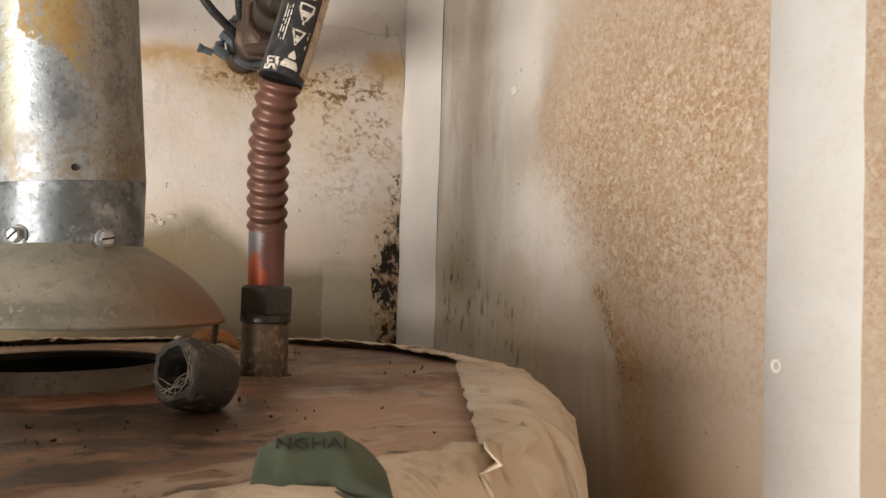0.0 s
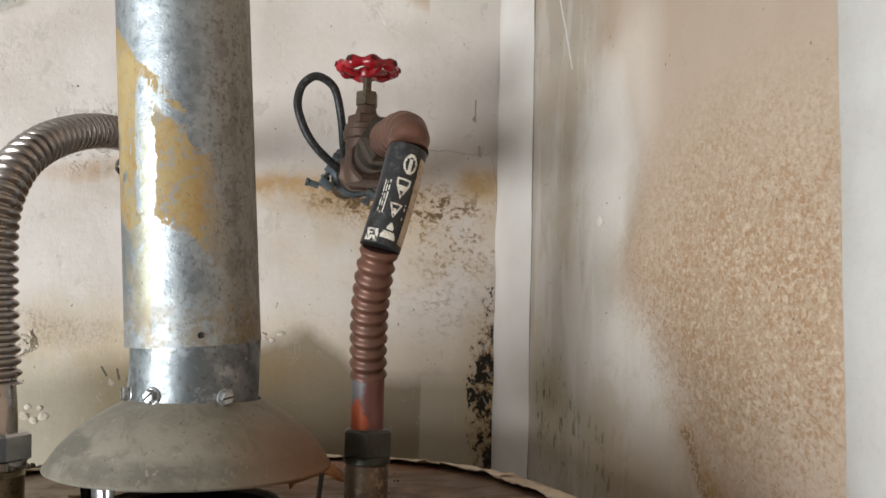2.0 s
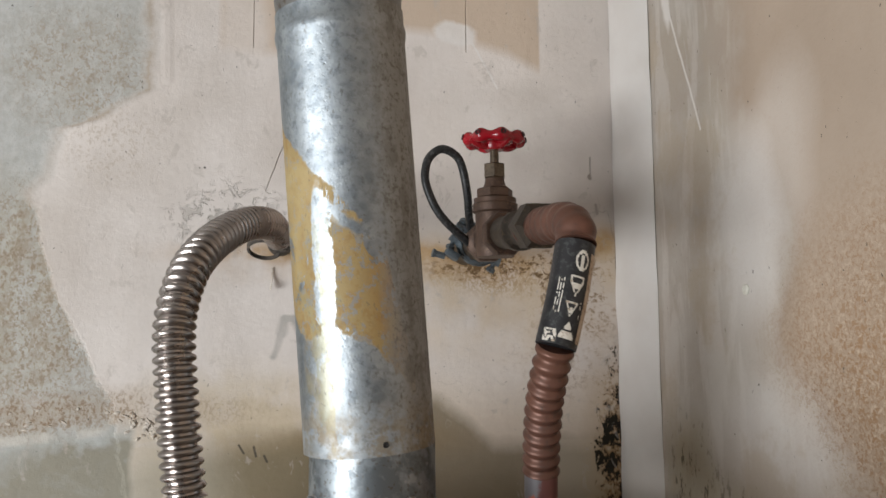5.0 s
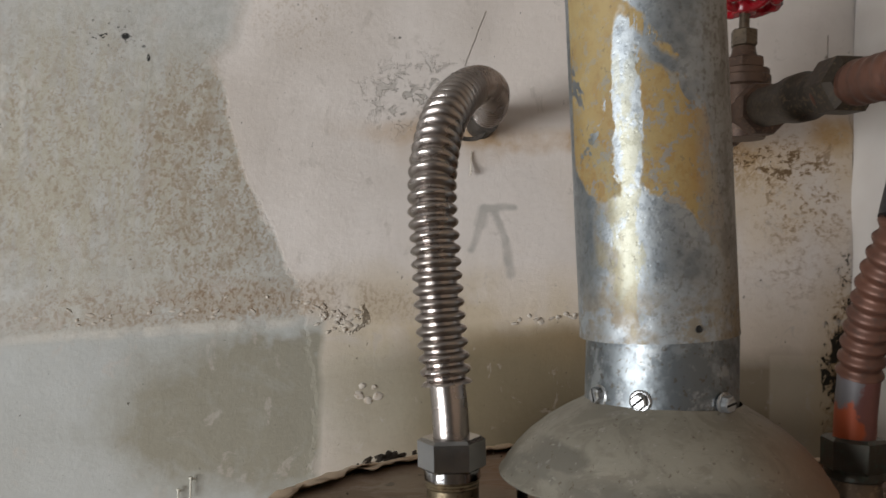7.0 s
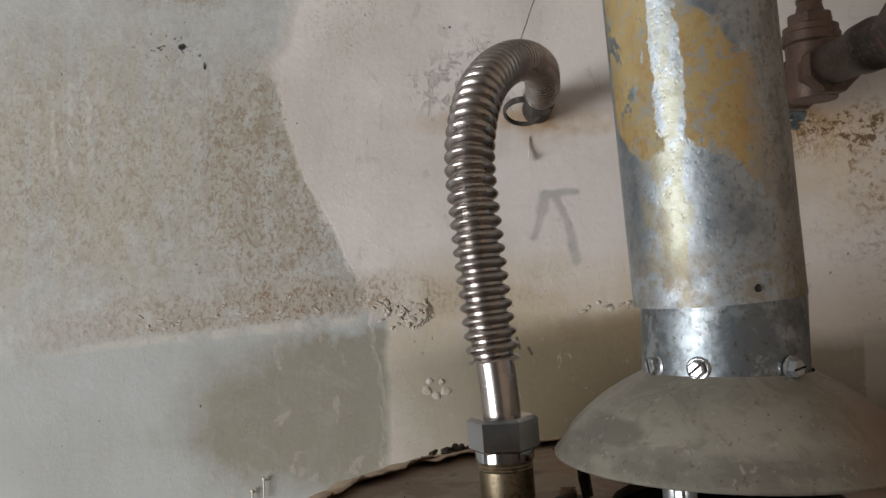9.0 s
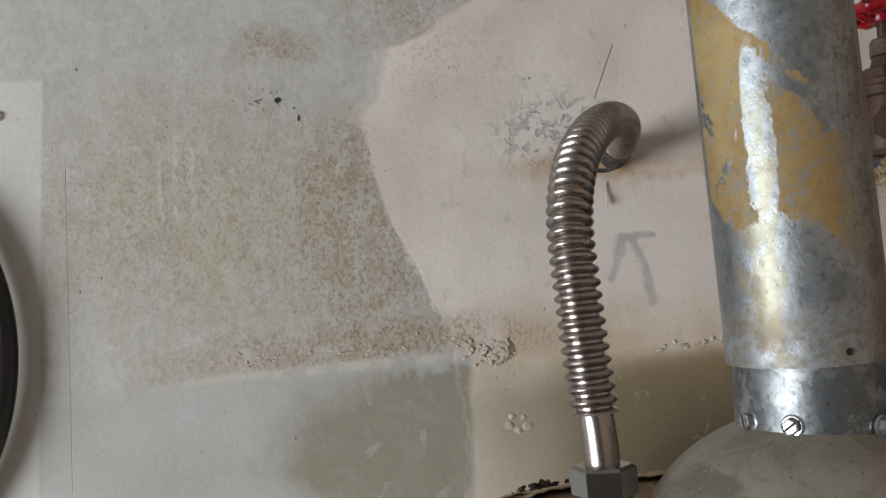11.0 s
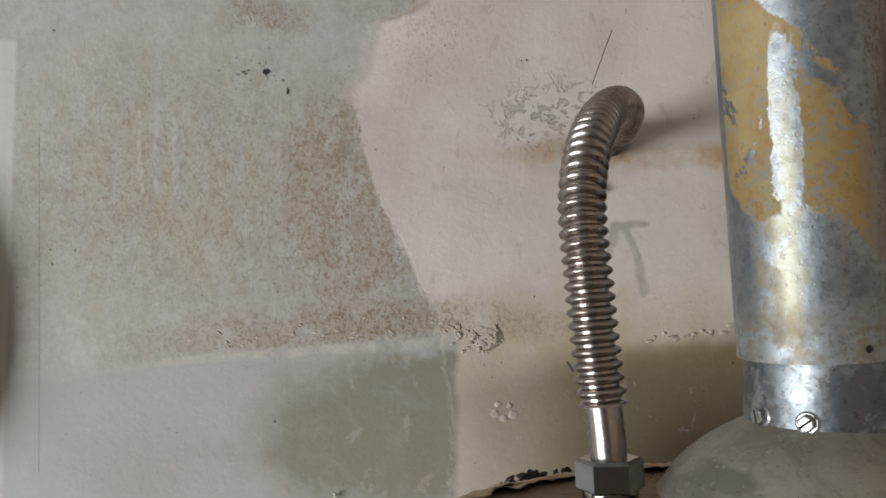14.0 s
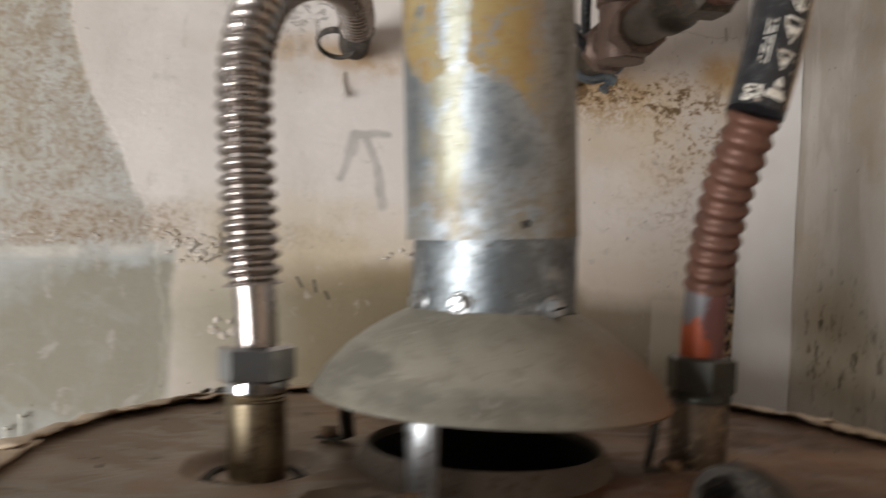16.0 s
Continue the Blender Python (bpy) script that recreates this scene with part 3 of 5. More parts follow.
def tape_material():
    m = Mat("old_tape")
    n1, n2 = m.noise(16, 4, 0.6), m.noise(70, 4, 0.6)
    crease = m.noise(40, 4, 0.6, m.stretch(1.0, 1.0, 0.4), 1.2)
    c = m.mix((0.66, 0.53, 0.40), (0.50, 0.375, 0.26), n1.above(0.5, 0.25))
    c = m.mix(c, (0.20, 0.115, 0.06), (crease.above(0.60, 0.10) * 0.55 + n2.above(0.63, 0.08) * 0.25).sat())
    c = m.mix(c, (0.76, 0.68, 0.58), m.noise(26, 4, 0.6, None, 1.0).above(0.58, 0.12) * 0.35)
    m.set("Base Color", c).set("Roughness", 0.45 + 0.2 * n2)
    m.bump(crease * 0.7 + n2 * 0.3, 0.002, 0.8)
    return m.m


NORTH = north_wall_material()
EAST = east_wall_material()
GALV = galvanised_material()
TOP = top_material()
HOOD = hood_material()
TAPE = tape_material()
ROOM = simple("room_paint", (0.17, 0.163, 0.152), (0.13, 0.125, 0.118), 0.8, scale=4, depth=0.002)
CEILING_PAINT = simple("ceiling_paint", (0.38, 0.365, 0.345), (0.33, 0.32, 0.30), 0.8, scale=4, depth=0.002)
CONCRETE = simple("concrete", (0.20, 0.19, 0.175), (0.15, 0.14, 0.13), 0.8, scale=6, depth=0.002)
STRIP = simple("joint_compound", (0.455, 0.44, 0.42), (0.42, 0.40, 0.375), 0.7, scale=34, depth=0.0012, c=(0.42, 0.39, 0.36))
CORNER = simple("corner_compound", (0.70, 0.66, 0.625), (0.64, 0.59, 0.55), 0.65, scale=14, depth=0.0012)
ZINC = simple("bare_galvanised", (0.50, 0.51, 0.52), (0.36, 0.37, 0.38), 0.36, 0.85, 60, 0.0004, c=(0.20, 0.18, 0.15))
COLLAR_ZINC = collar_material()
ZINC_DARK = simple("weathered_galvanised", (0.22, 0.215, 0.205), (0.145, 0.135, 0.125), 0.5, 0.6, 38, 0.0006, c=(0.10, 0.08, 0.06))
STEEL = simple("stainless_steel", (0.43, 0.38, 0.355), (0.33, 0.287, 0.265), 0.28, 1.0, 40, 0.0001)
CHROME = simple("chrome", (0.46, 0.455, 0.46), (0.36, 0.36, 0.37), 0.14, 1.0, 40, 0.0001)
BRASS = simple("dull_brass", (0.30, 0.245, 0.16), (0.22, 0.17, 0.11), 0.38, 0.85, 80, 0.0004, c=(0.12, 0.08, 0.05))
OLD_NIPPLE = simple("stained_pipe", (0.15, 0.10, 0.065), (0.075, 0.055, 0.042), 0.45, 0.5, 45, 0.0005, c=(0.27, 0.19, 0.12))
DARK_NUT = simple("tarnished_nut", (0.048, 0.047, 0.038), (0.080, 0.068, 0.056), 0.38, 0.5, 50, 0.0005, c=(0.06, 0.09, 0.075))
COPPER = simple("aged_copper", (0.145, 0.066, 0.045), (0.105, 0.050, 0.036), 0.46, 0.35, 40, 0.0004, c=(0.09, 0.05, 0.038))
COPPER_END = tube_end_material()
OLD_BRASS = simple("old_brass", (0.15, 0.115, 0.08), (0.10, 0.075, 0.055), 0.42, 0.7, 80, 0.0004, c=(0.06, 0.045, 0.03))
BRONZE = simple("aged_bronze", (0.115, 0.070, 0.050), (0.075, 0.05, 0.04), 0.5, 0.5, 60, 0.0008, c=(0.16, 0.10, 0.07))
BRONZE_DARK = simple("dark_bronze", (0.055, 0.040, 0.028), (0.035, 0.028, 0.021), 0.5, 0.4, 60, 0.0008, c=(0.12, 0.085, 0.05))
RED = simple("red_enamel", (0.33, 0.006, 0.014), (0.25, 0.006, 0.012), 0.26, 0.0, 30, 0.0003, spec=0.5)
WHEEL_DARK = simple("dark_red_recess", (0.035, 0.004, 0.005), (0.05, 0.006, 0.007), 0.6, 0.0, 30, 0.0)
RUBBER = simple("black_cable", (0.012, 0.012, 0.013), (0.02, 0.02, 0.02), 0.45, 0.0, 60, 0.0002, c=(0.07, 0.07, 0.07))
CLAMP = simple("blue_grey_zinc", (0.14, 0.17, 0.19), (0.10, 0.115, 0.125), 0.45, 0.6, 60, 0.0006, c=(0.06, 0.05, 0.045))
BLACK_LABEL = simple("black_label", (0.012, 0.012, 0.014), (0.022, 0.021, 0.022), 0.42, 0.0, 60, 0.0002, c=(0.05, 0.05, 0.05))
WHITE_PRINT = simple("white_print", (0.66, 0.62, 0.55), (0.52, 0.47, 0.40), 0.55, 0.0, 60, 0.0, c=(0.30, 0.22, 0.15))
LABEL_EDGE = simple("label_margin", (0.52, 0.42, 0.32), (0.45, 0.34, 0.24), 0.6, 0.0, 90, 0.0, c=(0.2, 0.14, 0.09))
DUSTY = simple("dusty_collar", (0.115, 0.088, 0.068), (0.16, 0.125, 0.097), 0.65, 0.0, 40, 0.0008, c=(0.10, 0.07, 0.05))
SOOT = simple("blackish", (0.012, 0.011, 0.010), (0.018, 0.016, 0.014), 0.8, 0.0, 40, 0.0006)
DUSTY_IRON = simple("dusty_iron", (0.060, 0.050, 0.042), (0.032, 0.027, 0.023), 0.8, 0.1, 45, 0.003, c=(0.14, 0.11, 0.085))
TAG_GREEN = simple("green_paper", (0.095, 0.112, 0.075), (0.052, 0.066, 0.042), 0.65, 0.0, 40, 0.0006)
TAG_PALE = simple("pale_green_paper", (0.20, 0.22, 0.18), (0.15, 0.165, 0.13), 0.65, 0.0, 40, 0.0004)
TAG_INK = simple("green_ink", (0.012, 0.016, 0.012), (0.02, 0.026, 0.02), 0.6, 0.0, 80, 0.0)
DEBRIS = simple("dark_debris", (0.03, 0.024, 0.019), (0.055, 0.042, 0.03), 0.85, 0.0, 80, 0.001)
PALE = simple("pale_plastic", (0.68, 0.66, 0.58), (0.6, 0.57, 0.49), 0.5, 0.0, 40, 0.0)
RACKET_BLACK = simple("black_lacquer", (0.006, 0.006, 0.007), (0.010, 0.010, 0.011), 0.22, 0.0, 30, 0.0)
RACKET_RED = simple("red_lacquer", (0.36, 0.02, 0.04), (0.28, 0.02, 0.035), 0.3, 0.0, 30, 0.0)
STRING = simple("white_string", (0.70, 0.70, 0.67), (0.6, 0.6, 0.57), 0.5, 0.0, 60, 0.0)
WEB = simple("cobweb", (0.30, 0.26, 0.21), (0.22, 0.19, 0.155), 0.9, 0.0, 60, 0.0)
RUSTY = simple("rusty_screw", (0.24, 0.15, 0.09), (0.15, 0.09, 0.055), 0.7, 0.3, 90, 0.0008)
RUST_ORANGE = simple("orange_rust", (0.36, 0.145, 0.045), (0.22, 0.095, 0.04), 0.85, 0.0, 60, 0.0012, c=(0.10, 0.06, 0.04))
CHIP = simple("plaster_chip", (0.53, 0.475, 0.415), (0.44, 0.385, 0.33), 0.85, 0.0, 60, 0.0012, c=(0.30, 0.22, 0.15))


# ---- mesh tools ----
def part(name, bm, material, parent=None, label="", smooth=35):
    """Links a bmesh as one mesh object, under its thing if one is given."""
    me = bpy.data.meshes.new(name)
    bmesh.ops.recalc_face_normals(bm, faces=bm.faces)
    if smooth:
        for f in bm.faces:
            f.smooth = True
        for e in bm.edges:
            if len(e.link_faces) == 2 and e.calc_face_angle(0) > radians(smooth):
                e.smooth = False
    bm.to_mesh(me)
    bm.free()
    me.materials.append(material)
    ob = new(name, me)
    if parent:
        ob.parent = parent
    return tagged(ob, label) if label else ob


def thing(name, label, category, at=(0, 0, 0), group="", kind=""):
    ob = new(name)
    ob.location = at
    ob.empty_display_size = 0.02
    bpy.context.view_layer.update()
    return tagged(ob, label, category, group, kind)


def rings_mesh(rings, close_ends=True, closed=False):
    bm = bmesh.new()
    rows = [[bm.verts.new(p) for p in r] for r in rings]
    n = len(rows[0])
    pairs = list(zip(rows, rows[1:])) + ([(rows[-1], rows[0])] if closed else [])
    for a, b in pairs:
        for i in range(n):
            bm.faces.new((a[i], a[(i + 1) % n], b[(i + 1) % n], b[i]))
    if close_ends and not closed:
        bm.faces.new(rows[0])
        bm.faces.new(rows[-1])
    return bm


def lathe(profile, segs=48, at=(0, 0, 0), close_ends=True, closed=False, wobble=0.0, sides=None):
    """Turns (radius, height) pairs about z; sides sets a polygon's count instead of a round one."""
    segs = sides or segs
    rings = []
    for r, h in profile:
        ring = []
        for i in range(segs):
            a = 2 * math.pi * i / segs
            k = 1 + wobble * noise.noise((math.cos(a) * 1.5, math.sin(a) * 1.5, h * 20))
            ring.append((at[0] + r * k * math.cos(a), at[1] + r * k * math.sin(a), at[2] + h))
        rings.append(ring)
    return rings_mesh(rings, close_ends, closed)


def spline(points, count):
    """A smooth line of count points through the given ones."""
    p = [Vector(q) for q in points]
    p = [2 * p[0] - p[1]] + p + [2 * p[-1] - p[-2]]
    raw = []
    for i in range(1, len(p) - 2):
        for k in range(40):
            u = k / 40
            raw.append(0.5 * ((2 * p[i]) + (p[i + 1] - p[i - 1]) * u + (2 * p[i - 1] - 5 * p[i] + 4 * p[i + 1] - p[i + 2]) * u * u + (3 * p[i] - p[i - 1] - 3 * p[i + 1] + p[i + 2]) * u ** 3))
    raw.append(p[-2])
    acc = [0.0]
    for a, b in zip(raw, raw[1:]):
        acc.append(acc[-1] + (b - a).length)
    out, j = [], 0
    for i in range(count):
        s = acc[-1] * i / (count - 1)
        while j < len(acc) - 2 and acc[j + 1] < s:
            j += 1
        d = acc[j + 1] - acc[j]
        out.append(raw[j].lerp(raw[j + 1], 0 if d == 0 else min(1, (s - acc[j]) / d)))
    return out, acc[-1]


def sweep(line, radius, segs=24, close_ends=True, start=(1, 0, 0)):
    """A tube along a line; radius is a number or a function of the index."""
    rings = []
    n = Vector(start)
    for i, p in enumerate(line):
        d = (line[min(i + 1, len(line) - 1)] - line[max(i - 1, 0)]).normalized()
        n = (n - d * n.dot(d)).normalized()
        b = d.cross(n)
        r = radius(i) if callable(radius) else radius
        rings.append([p + (n * math.cos(a) + b * math.sin(a)) * r for a in (2 * math.pi * k / segs for k in range(segs))])
    return rings_mesh(rings, close_ends)


def block(x0, y0, z0, x1, y1, z1, bevel=0.0, segs=2):
    bm = bmesh.new()
    bmesh.ops.create_cube(bm, size=1.0)
    bm.transform(Matrix.Translation(((x0 + x1) / 2, (y0 + y1) / 2, (z0 + z1) / 2)) @ Matrix.Diagonal((x1 - x0, y1 - y0, z1 - z0, 1)))
    if bevel:
        bmesh.ops.bevel(bm, geom=bm.edges[:], offset=bevel, segments=segs, affect="EDGES", profile=0.5)
    return bm


def join(*meshes):
    bm = bmesh.new()
    for other in meshes:
        me = bpy.data.meshes.new("piece")
        other.to_mesh(me)
        other.free()
        bm.from_mesh(me)
        bpy.data.meshes.remove(me)
    return bm


def placed(bm, m):
    bm.transform(m)
    return bm


def along(a, b):
    """The pose that turns z from a towards b."""
    return Matrix.Translation(a) @ (Vector(b) - Vector(a)).to_track_quat("Z", "Y").to_matrix().to_4x4()


def hex_nut(across, height, chamfer=0.0015):
    """A six-sided nut along z with turned-down corners, from 0 to height."""
    r = across / 2 / math.cos(math.pi / 6)
    return lathe([(r - chamfer * 1.4, 0), (r, chamfer), (r, height - chamfer), (r - chamfer * 1.4, height)], sides=6)


# ---- the room ----
NY, EX, WX, SY, CEIL = 1.012, 0.262, -3.0, -3.0, 2.6


def structure(name, bm, material, label, category):
    return tagged(part(name, bm, material, None, "", 0), label, category, kind="structure")


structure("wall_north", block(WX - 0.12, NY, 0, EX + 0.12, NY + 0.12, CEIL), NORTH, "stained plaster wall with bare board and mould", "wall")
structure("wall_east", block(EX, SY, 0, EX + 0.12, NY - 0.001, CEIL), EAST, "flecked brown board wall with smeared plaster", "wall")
structure("wall_south", block(WX - 0.12, SY - 0.12, 0, EX + 0.12, SY, CEIL), ROOM, "plain painted wall behind the camera", "wall")
structure("wall_west", join(block(WX - 0.12, SY, 0, WX, -2.15, CEIL), block(WX - 0.12, 0.05, 0, WX, NY - 0.001, CEIL), block(WX - 0.12, -2.15, 1.65, WX, 0.05, CEIL), block(WX - 0.12, -2.15, 0, WX, 0.05, 0.35)), ROOM, "plain painted wall with an open window", "wall")
structure("floor", block(WX - 0.12, SY - 0.12, -0.1, EX + 0.12, NY + 0.12, 0), CONCRETE, "grey concrete floor", "floor")
structure("ceiling", block(WX - 0.12, SY - 0.12, CEIL, EX + 0.12, NY + 0.12, CEIL + 0.1), CEILING_PAINT, "plain white painted ceiling", "ceiling")
structure("ground", block(-60, -60, -0.3, 60, 60, -0.12), CONCRETE, "grey paved ground outside the room", "ground")


def corner_strip():
    bm = bmesh.new()
    prof = [(0.2472, NY - 0.0006), (0.2462, NY - 0.007), (0.2465, NY - 0.016), (0.2482, NY - 0.027), (0.2510, NY - 0.038), (0.2548, NY - 0.048), (0.2588, NY - 0.055), (EX - 0.0004, NY - 0.0585), (EX - 0.0004, NY - 0.001)]
    rows = []
    for k in range(120):
        z = 1.2 + 1.3 * k / 119
        rows.append([bm.verts.new((px - 0.0003 + 0.0011 * noise.noise((1, i * 3.1, z * 22)), py + 0.0018 * noise.noise((5, i * 2.3, z * 18)), z)) for i, (px, py) in enumerate(prof)])
    for a, b in zip(rows, rows[1:]):
        for i in range(len(prof) - 1):
            bm.faces.new((a[i], a[i + 1], b[i + 1], b[i]))
    tagged(part("trim_corner", bm, CORNER, None, "", 60), "pale plaster strip filling the wall corner", "trim", kind="structure")


def joint_strip():
    bm = bmesh.new()
    rows = []
    for k in range(90):
        z = 1.2 + 1.3 * k / 89
        a = 0.5595 + 0.0013 * noise.noise((3, 2, z * 30)) + 0.0008 * noise.noise((3, 2, z * 90))
        b = 0.508 + 0.0013 * noise.noise((9, 2, z * 30))
        rows.append([bm.verts.new(p) for p in ((EX, a, z), (EX - 0.0012, a - 0.002, z), (EX - 0.0022, (a + b) / 2, z), (EX - 0.0012, b + 0.002, z), (EX, b, z))])
    for p, q in zip(rows, rows[1:]):
        for i in range(4):
            bm.faces.new((p[i], p[i + 1], q[i + 1], q[i]))
    tagged(part("trim_joint", bm, STRIP, None, "", 60), "white plaster strip over a board joint", "trim", kind="structure")


corner_strip()
joint_strip()

# ---- the water heater ----
CX, CY, TZ = -0.02, 0.733, 1.55


def rim(a):
    """The blanket's bulge to the front."""
    return 0.048 * max(0.0, math.cos(a + math.pi / 2 + 0.06)) ** 3


def water_heater():
    h = thing("water_heater", "old cream water heater with a dusty taped top", "water heater", (CX, CY, 0.0))
    h.matrix_world = Matrix.Translation((CX, CY, TZ)) @ Matrix.Rotation(radians(-1.2), 4, "Y") @ Matrix.Translation((0, 0, -TZ))
    rings = []
    for r, z in ((0.238, 0.06), (0.243, 0.09), (0.243, 1.490), (0.241, 1.515), (0.236, 1.533), (0.229, 1.5425), (0.215, 1.5480)):
        rings.append([((r + rim(a)) * math.cos(a), (r + rim(a)) * math.sin(a), z) for a in (2 * math.pi * k / 96 for k in range(96))])
    part("tank", rings_mesh(rings, False), TAPE, h, "tan taped blanket jacket")
    # the top sheet with its slight unevenness and the hole of the flue
    bm = bmesh.new()
    rows = []
    n, m = 62, 240
    wells = ((-0.1115, 0.0105, 0.030, 0.006), (0.091, 0.007, 0.024, 0.004), (-0.075, -0.044, 0.0185, 0.007))
    for i in range(n):
        row = []
        for k in range(m):
            a = 2 * math.pi * k / m
            r = 0.056 + (0.166 + rim(a)) * i / (n - 1)
            px, py = -0.012 + r * math.cos(a) + 0.012 * i / (n - 1), 0.006 + r * math.sin(a) - 0.006 * i / (n - 1)
            dip = sum(d * min(1.0, max(0.0, (r0 - math.hypot(px - wx, py - wy)) / 0.004)) for wx, wy, r0, d in wells)
            row.append(bm.verts.new((px, py, TZ - dip + 0.0012 * noise.noise((px * 14, py * 14, 0)) + 0.0005 * noise.noise((px * 60, py * 60, 3)))))
        rows.append(row)
    for a, b in zip(rows, rows[1:]):
        for k in range(m):
            bm.faces.new((a[k], a[(k + 1) % m], b[(k + 1) % m], b[k]))
    part("top", bm, TOP, h, "dusty enamel top sheet")
    part("flue_collar", lathe([(0.0575, TZ - 0.03), (0.0565, TZ + 0.001), (0.0530, TZ + 0.0075), (0.0515, TZ + 0.0095), (0.0500, TZ + 0.0085), (0.0490, TZ - 0.03)], 64, (-0.012, 0.006, 0), False), DUSTY, h, "raised collar round the flue opening")
    part("flue_throat", lathe([(0.0494, TZ + 0.0060), (0.048, TZ - 0.05), (0.047, TZ - 0.20), (0.001, TZ - 0.20)], 48, (-0.012, 0.006, 0), False), SOOT, h, "sooty black flue throat")
    # dark rings added inside the wells, their colour standing for the shade
    for gx, gy, r, d in wells:
        part("well_ring", lathe([(r - 0.0070, TZ - d + 0.0002), (r - 0.0085, TZ - d + 0.0018), (r - 0.0120, TZ - d + 0.0020), (r - 0.0130, TZ - d)], 40, (gx, gy, 0), False, wobble=0.06), DEBRIS, h, "dark ring added to deepen the well")
    part("plug", lathe([(0.0105, TZ - 0.008), (0.0100, TZ - 0.0048), (0.0075, TZ - 0.0040), (0.0062, TZ - 0.0060), (0.001, TZ - 0.0060)], 32, (-0.075, -0.044, 0), False), OLD_NIPPLE, h, "rusty brown threaded plug")
    return h


def tape_strips(h):
    """Pieces of old tape laid over the rim, overlapping and lifted."""
    spans = [(-1.16, -0.22, 0.193, 0), (-0.30, 0.35, 0.205, 1), (0.30, 1.0, 0.208, 2), (0.95, 1.7, 0.206, 3), (1.62, 2.35, 0.208, 4), (2.28, 3.0, 0.211, 5), (2.92, 3.62, 0.209, 6), (3.55, 4.35, 0.213, 7), (4.28, 5.30, 0.212, 8)]
    for a0, a1, inner, k in spans:
        bm = bmesh.new()
        rows = []
        lift = 0.0038 if k == 0 else 0.0015 + 0.0006 * (k % 3)
        na = 60
        for i in range(na):
            a = a0 + (a1 - a0) * i / (na - 1)
            rin = inner + 0.004 * noise.noise((a * 7, k, 0)) + 0.0010 * noise.noise((a * 25, k, 4))
            q = rim(a)
            edge = 0.001 * noise.noise((a * 30, k, 2)) + 0.0006 * noise.noise((a * 110, k, 2))
            if k == 0:
                rin = 0.1897 / math.cos(a + 0.377) + edge - q
            if k == 8:
                rin = min(0.2537 / math.cos(max(-1.3, min(1.3, a - 2 * math.pi + 1.247))), 0.226 + q) + edge - q
            prof = [(rin, TZ + lift + 0.0010), (max(rin + 0.004, 0.216), TZ + lift + 0.0004), (max(rin + 0.007, 0.225), TZ + lift - 0.0014), (0.232, TZ + lift - 0.006), (0.2385, TZ + lift - 0.015), (0.2430, TZ + lift - 0.030), (0.2455, TZ - 0.055), (0.2460, TZ - 0.16)]
            row = []
            for j, (r, z) in enumerate(prof):
                w = 0.0028 * noise.noise((a * 16, j * 0.8, k * 3.3)) + 0.0018 * max(0.0, noise.noise((a * 38 + j * 0.9, j * 0.25, k))) + 0.0008 * noise.noise((a * 80 - j * 1.3, j, k))
                r = r + rim(a) + w * 0.6
                row.append(bm.verts.new((r * math.cos(a), r * math.sin(a), z + abs(w) * 1.1)))
            rows.append(row)
        for p, q in zip(rows, rows[1:]):
            for j in range(len(p) - 1):
                bm.faces.new((p[j], p[j + 1], q[j + 1], q[j]))
        ob = part("tape_strip", bm, TAPE, h, "wrinkled tan tape over the rim", 50)
        mod = ob.modifiers.new("thick", "SOLIDIFY")
        mod.thickness, mod.offset = 0.0008, 1


heater = water_heater()
tape_strips(heater)

# ---- vent: hood and pipe ----
HX, HY = -0.0305, 0.739


def hex_screw(parent, pos, outward, slot=0.5):
    """A hexagon washer-head sheet screw with a slot."""
    head = join(lathe([(0.0048, 0), (0.0052, 0.0008), (0.0044, 0.0014)], 24), placed(hex_nut(0.0068, 0.0038, 0.0006), Matrix.Translation((0, 0, 0.0010))))
    m = along(pos, Vector(pos) + Vector(outward)) @ Matrix.Rotation(slot, 4, "Z")
    sc = part("screw", placed(head, m), ZINC, parent, "shiny slotted hexagon screw")
    part("slot", placed(block(-0.0032, -0.0005, 0.0046, 0.0032, 0.0005, 0.00495), m), SOOT, sc)


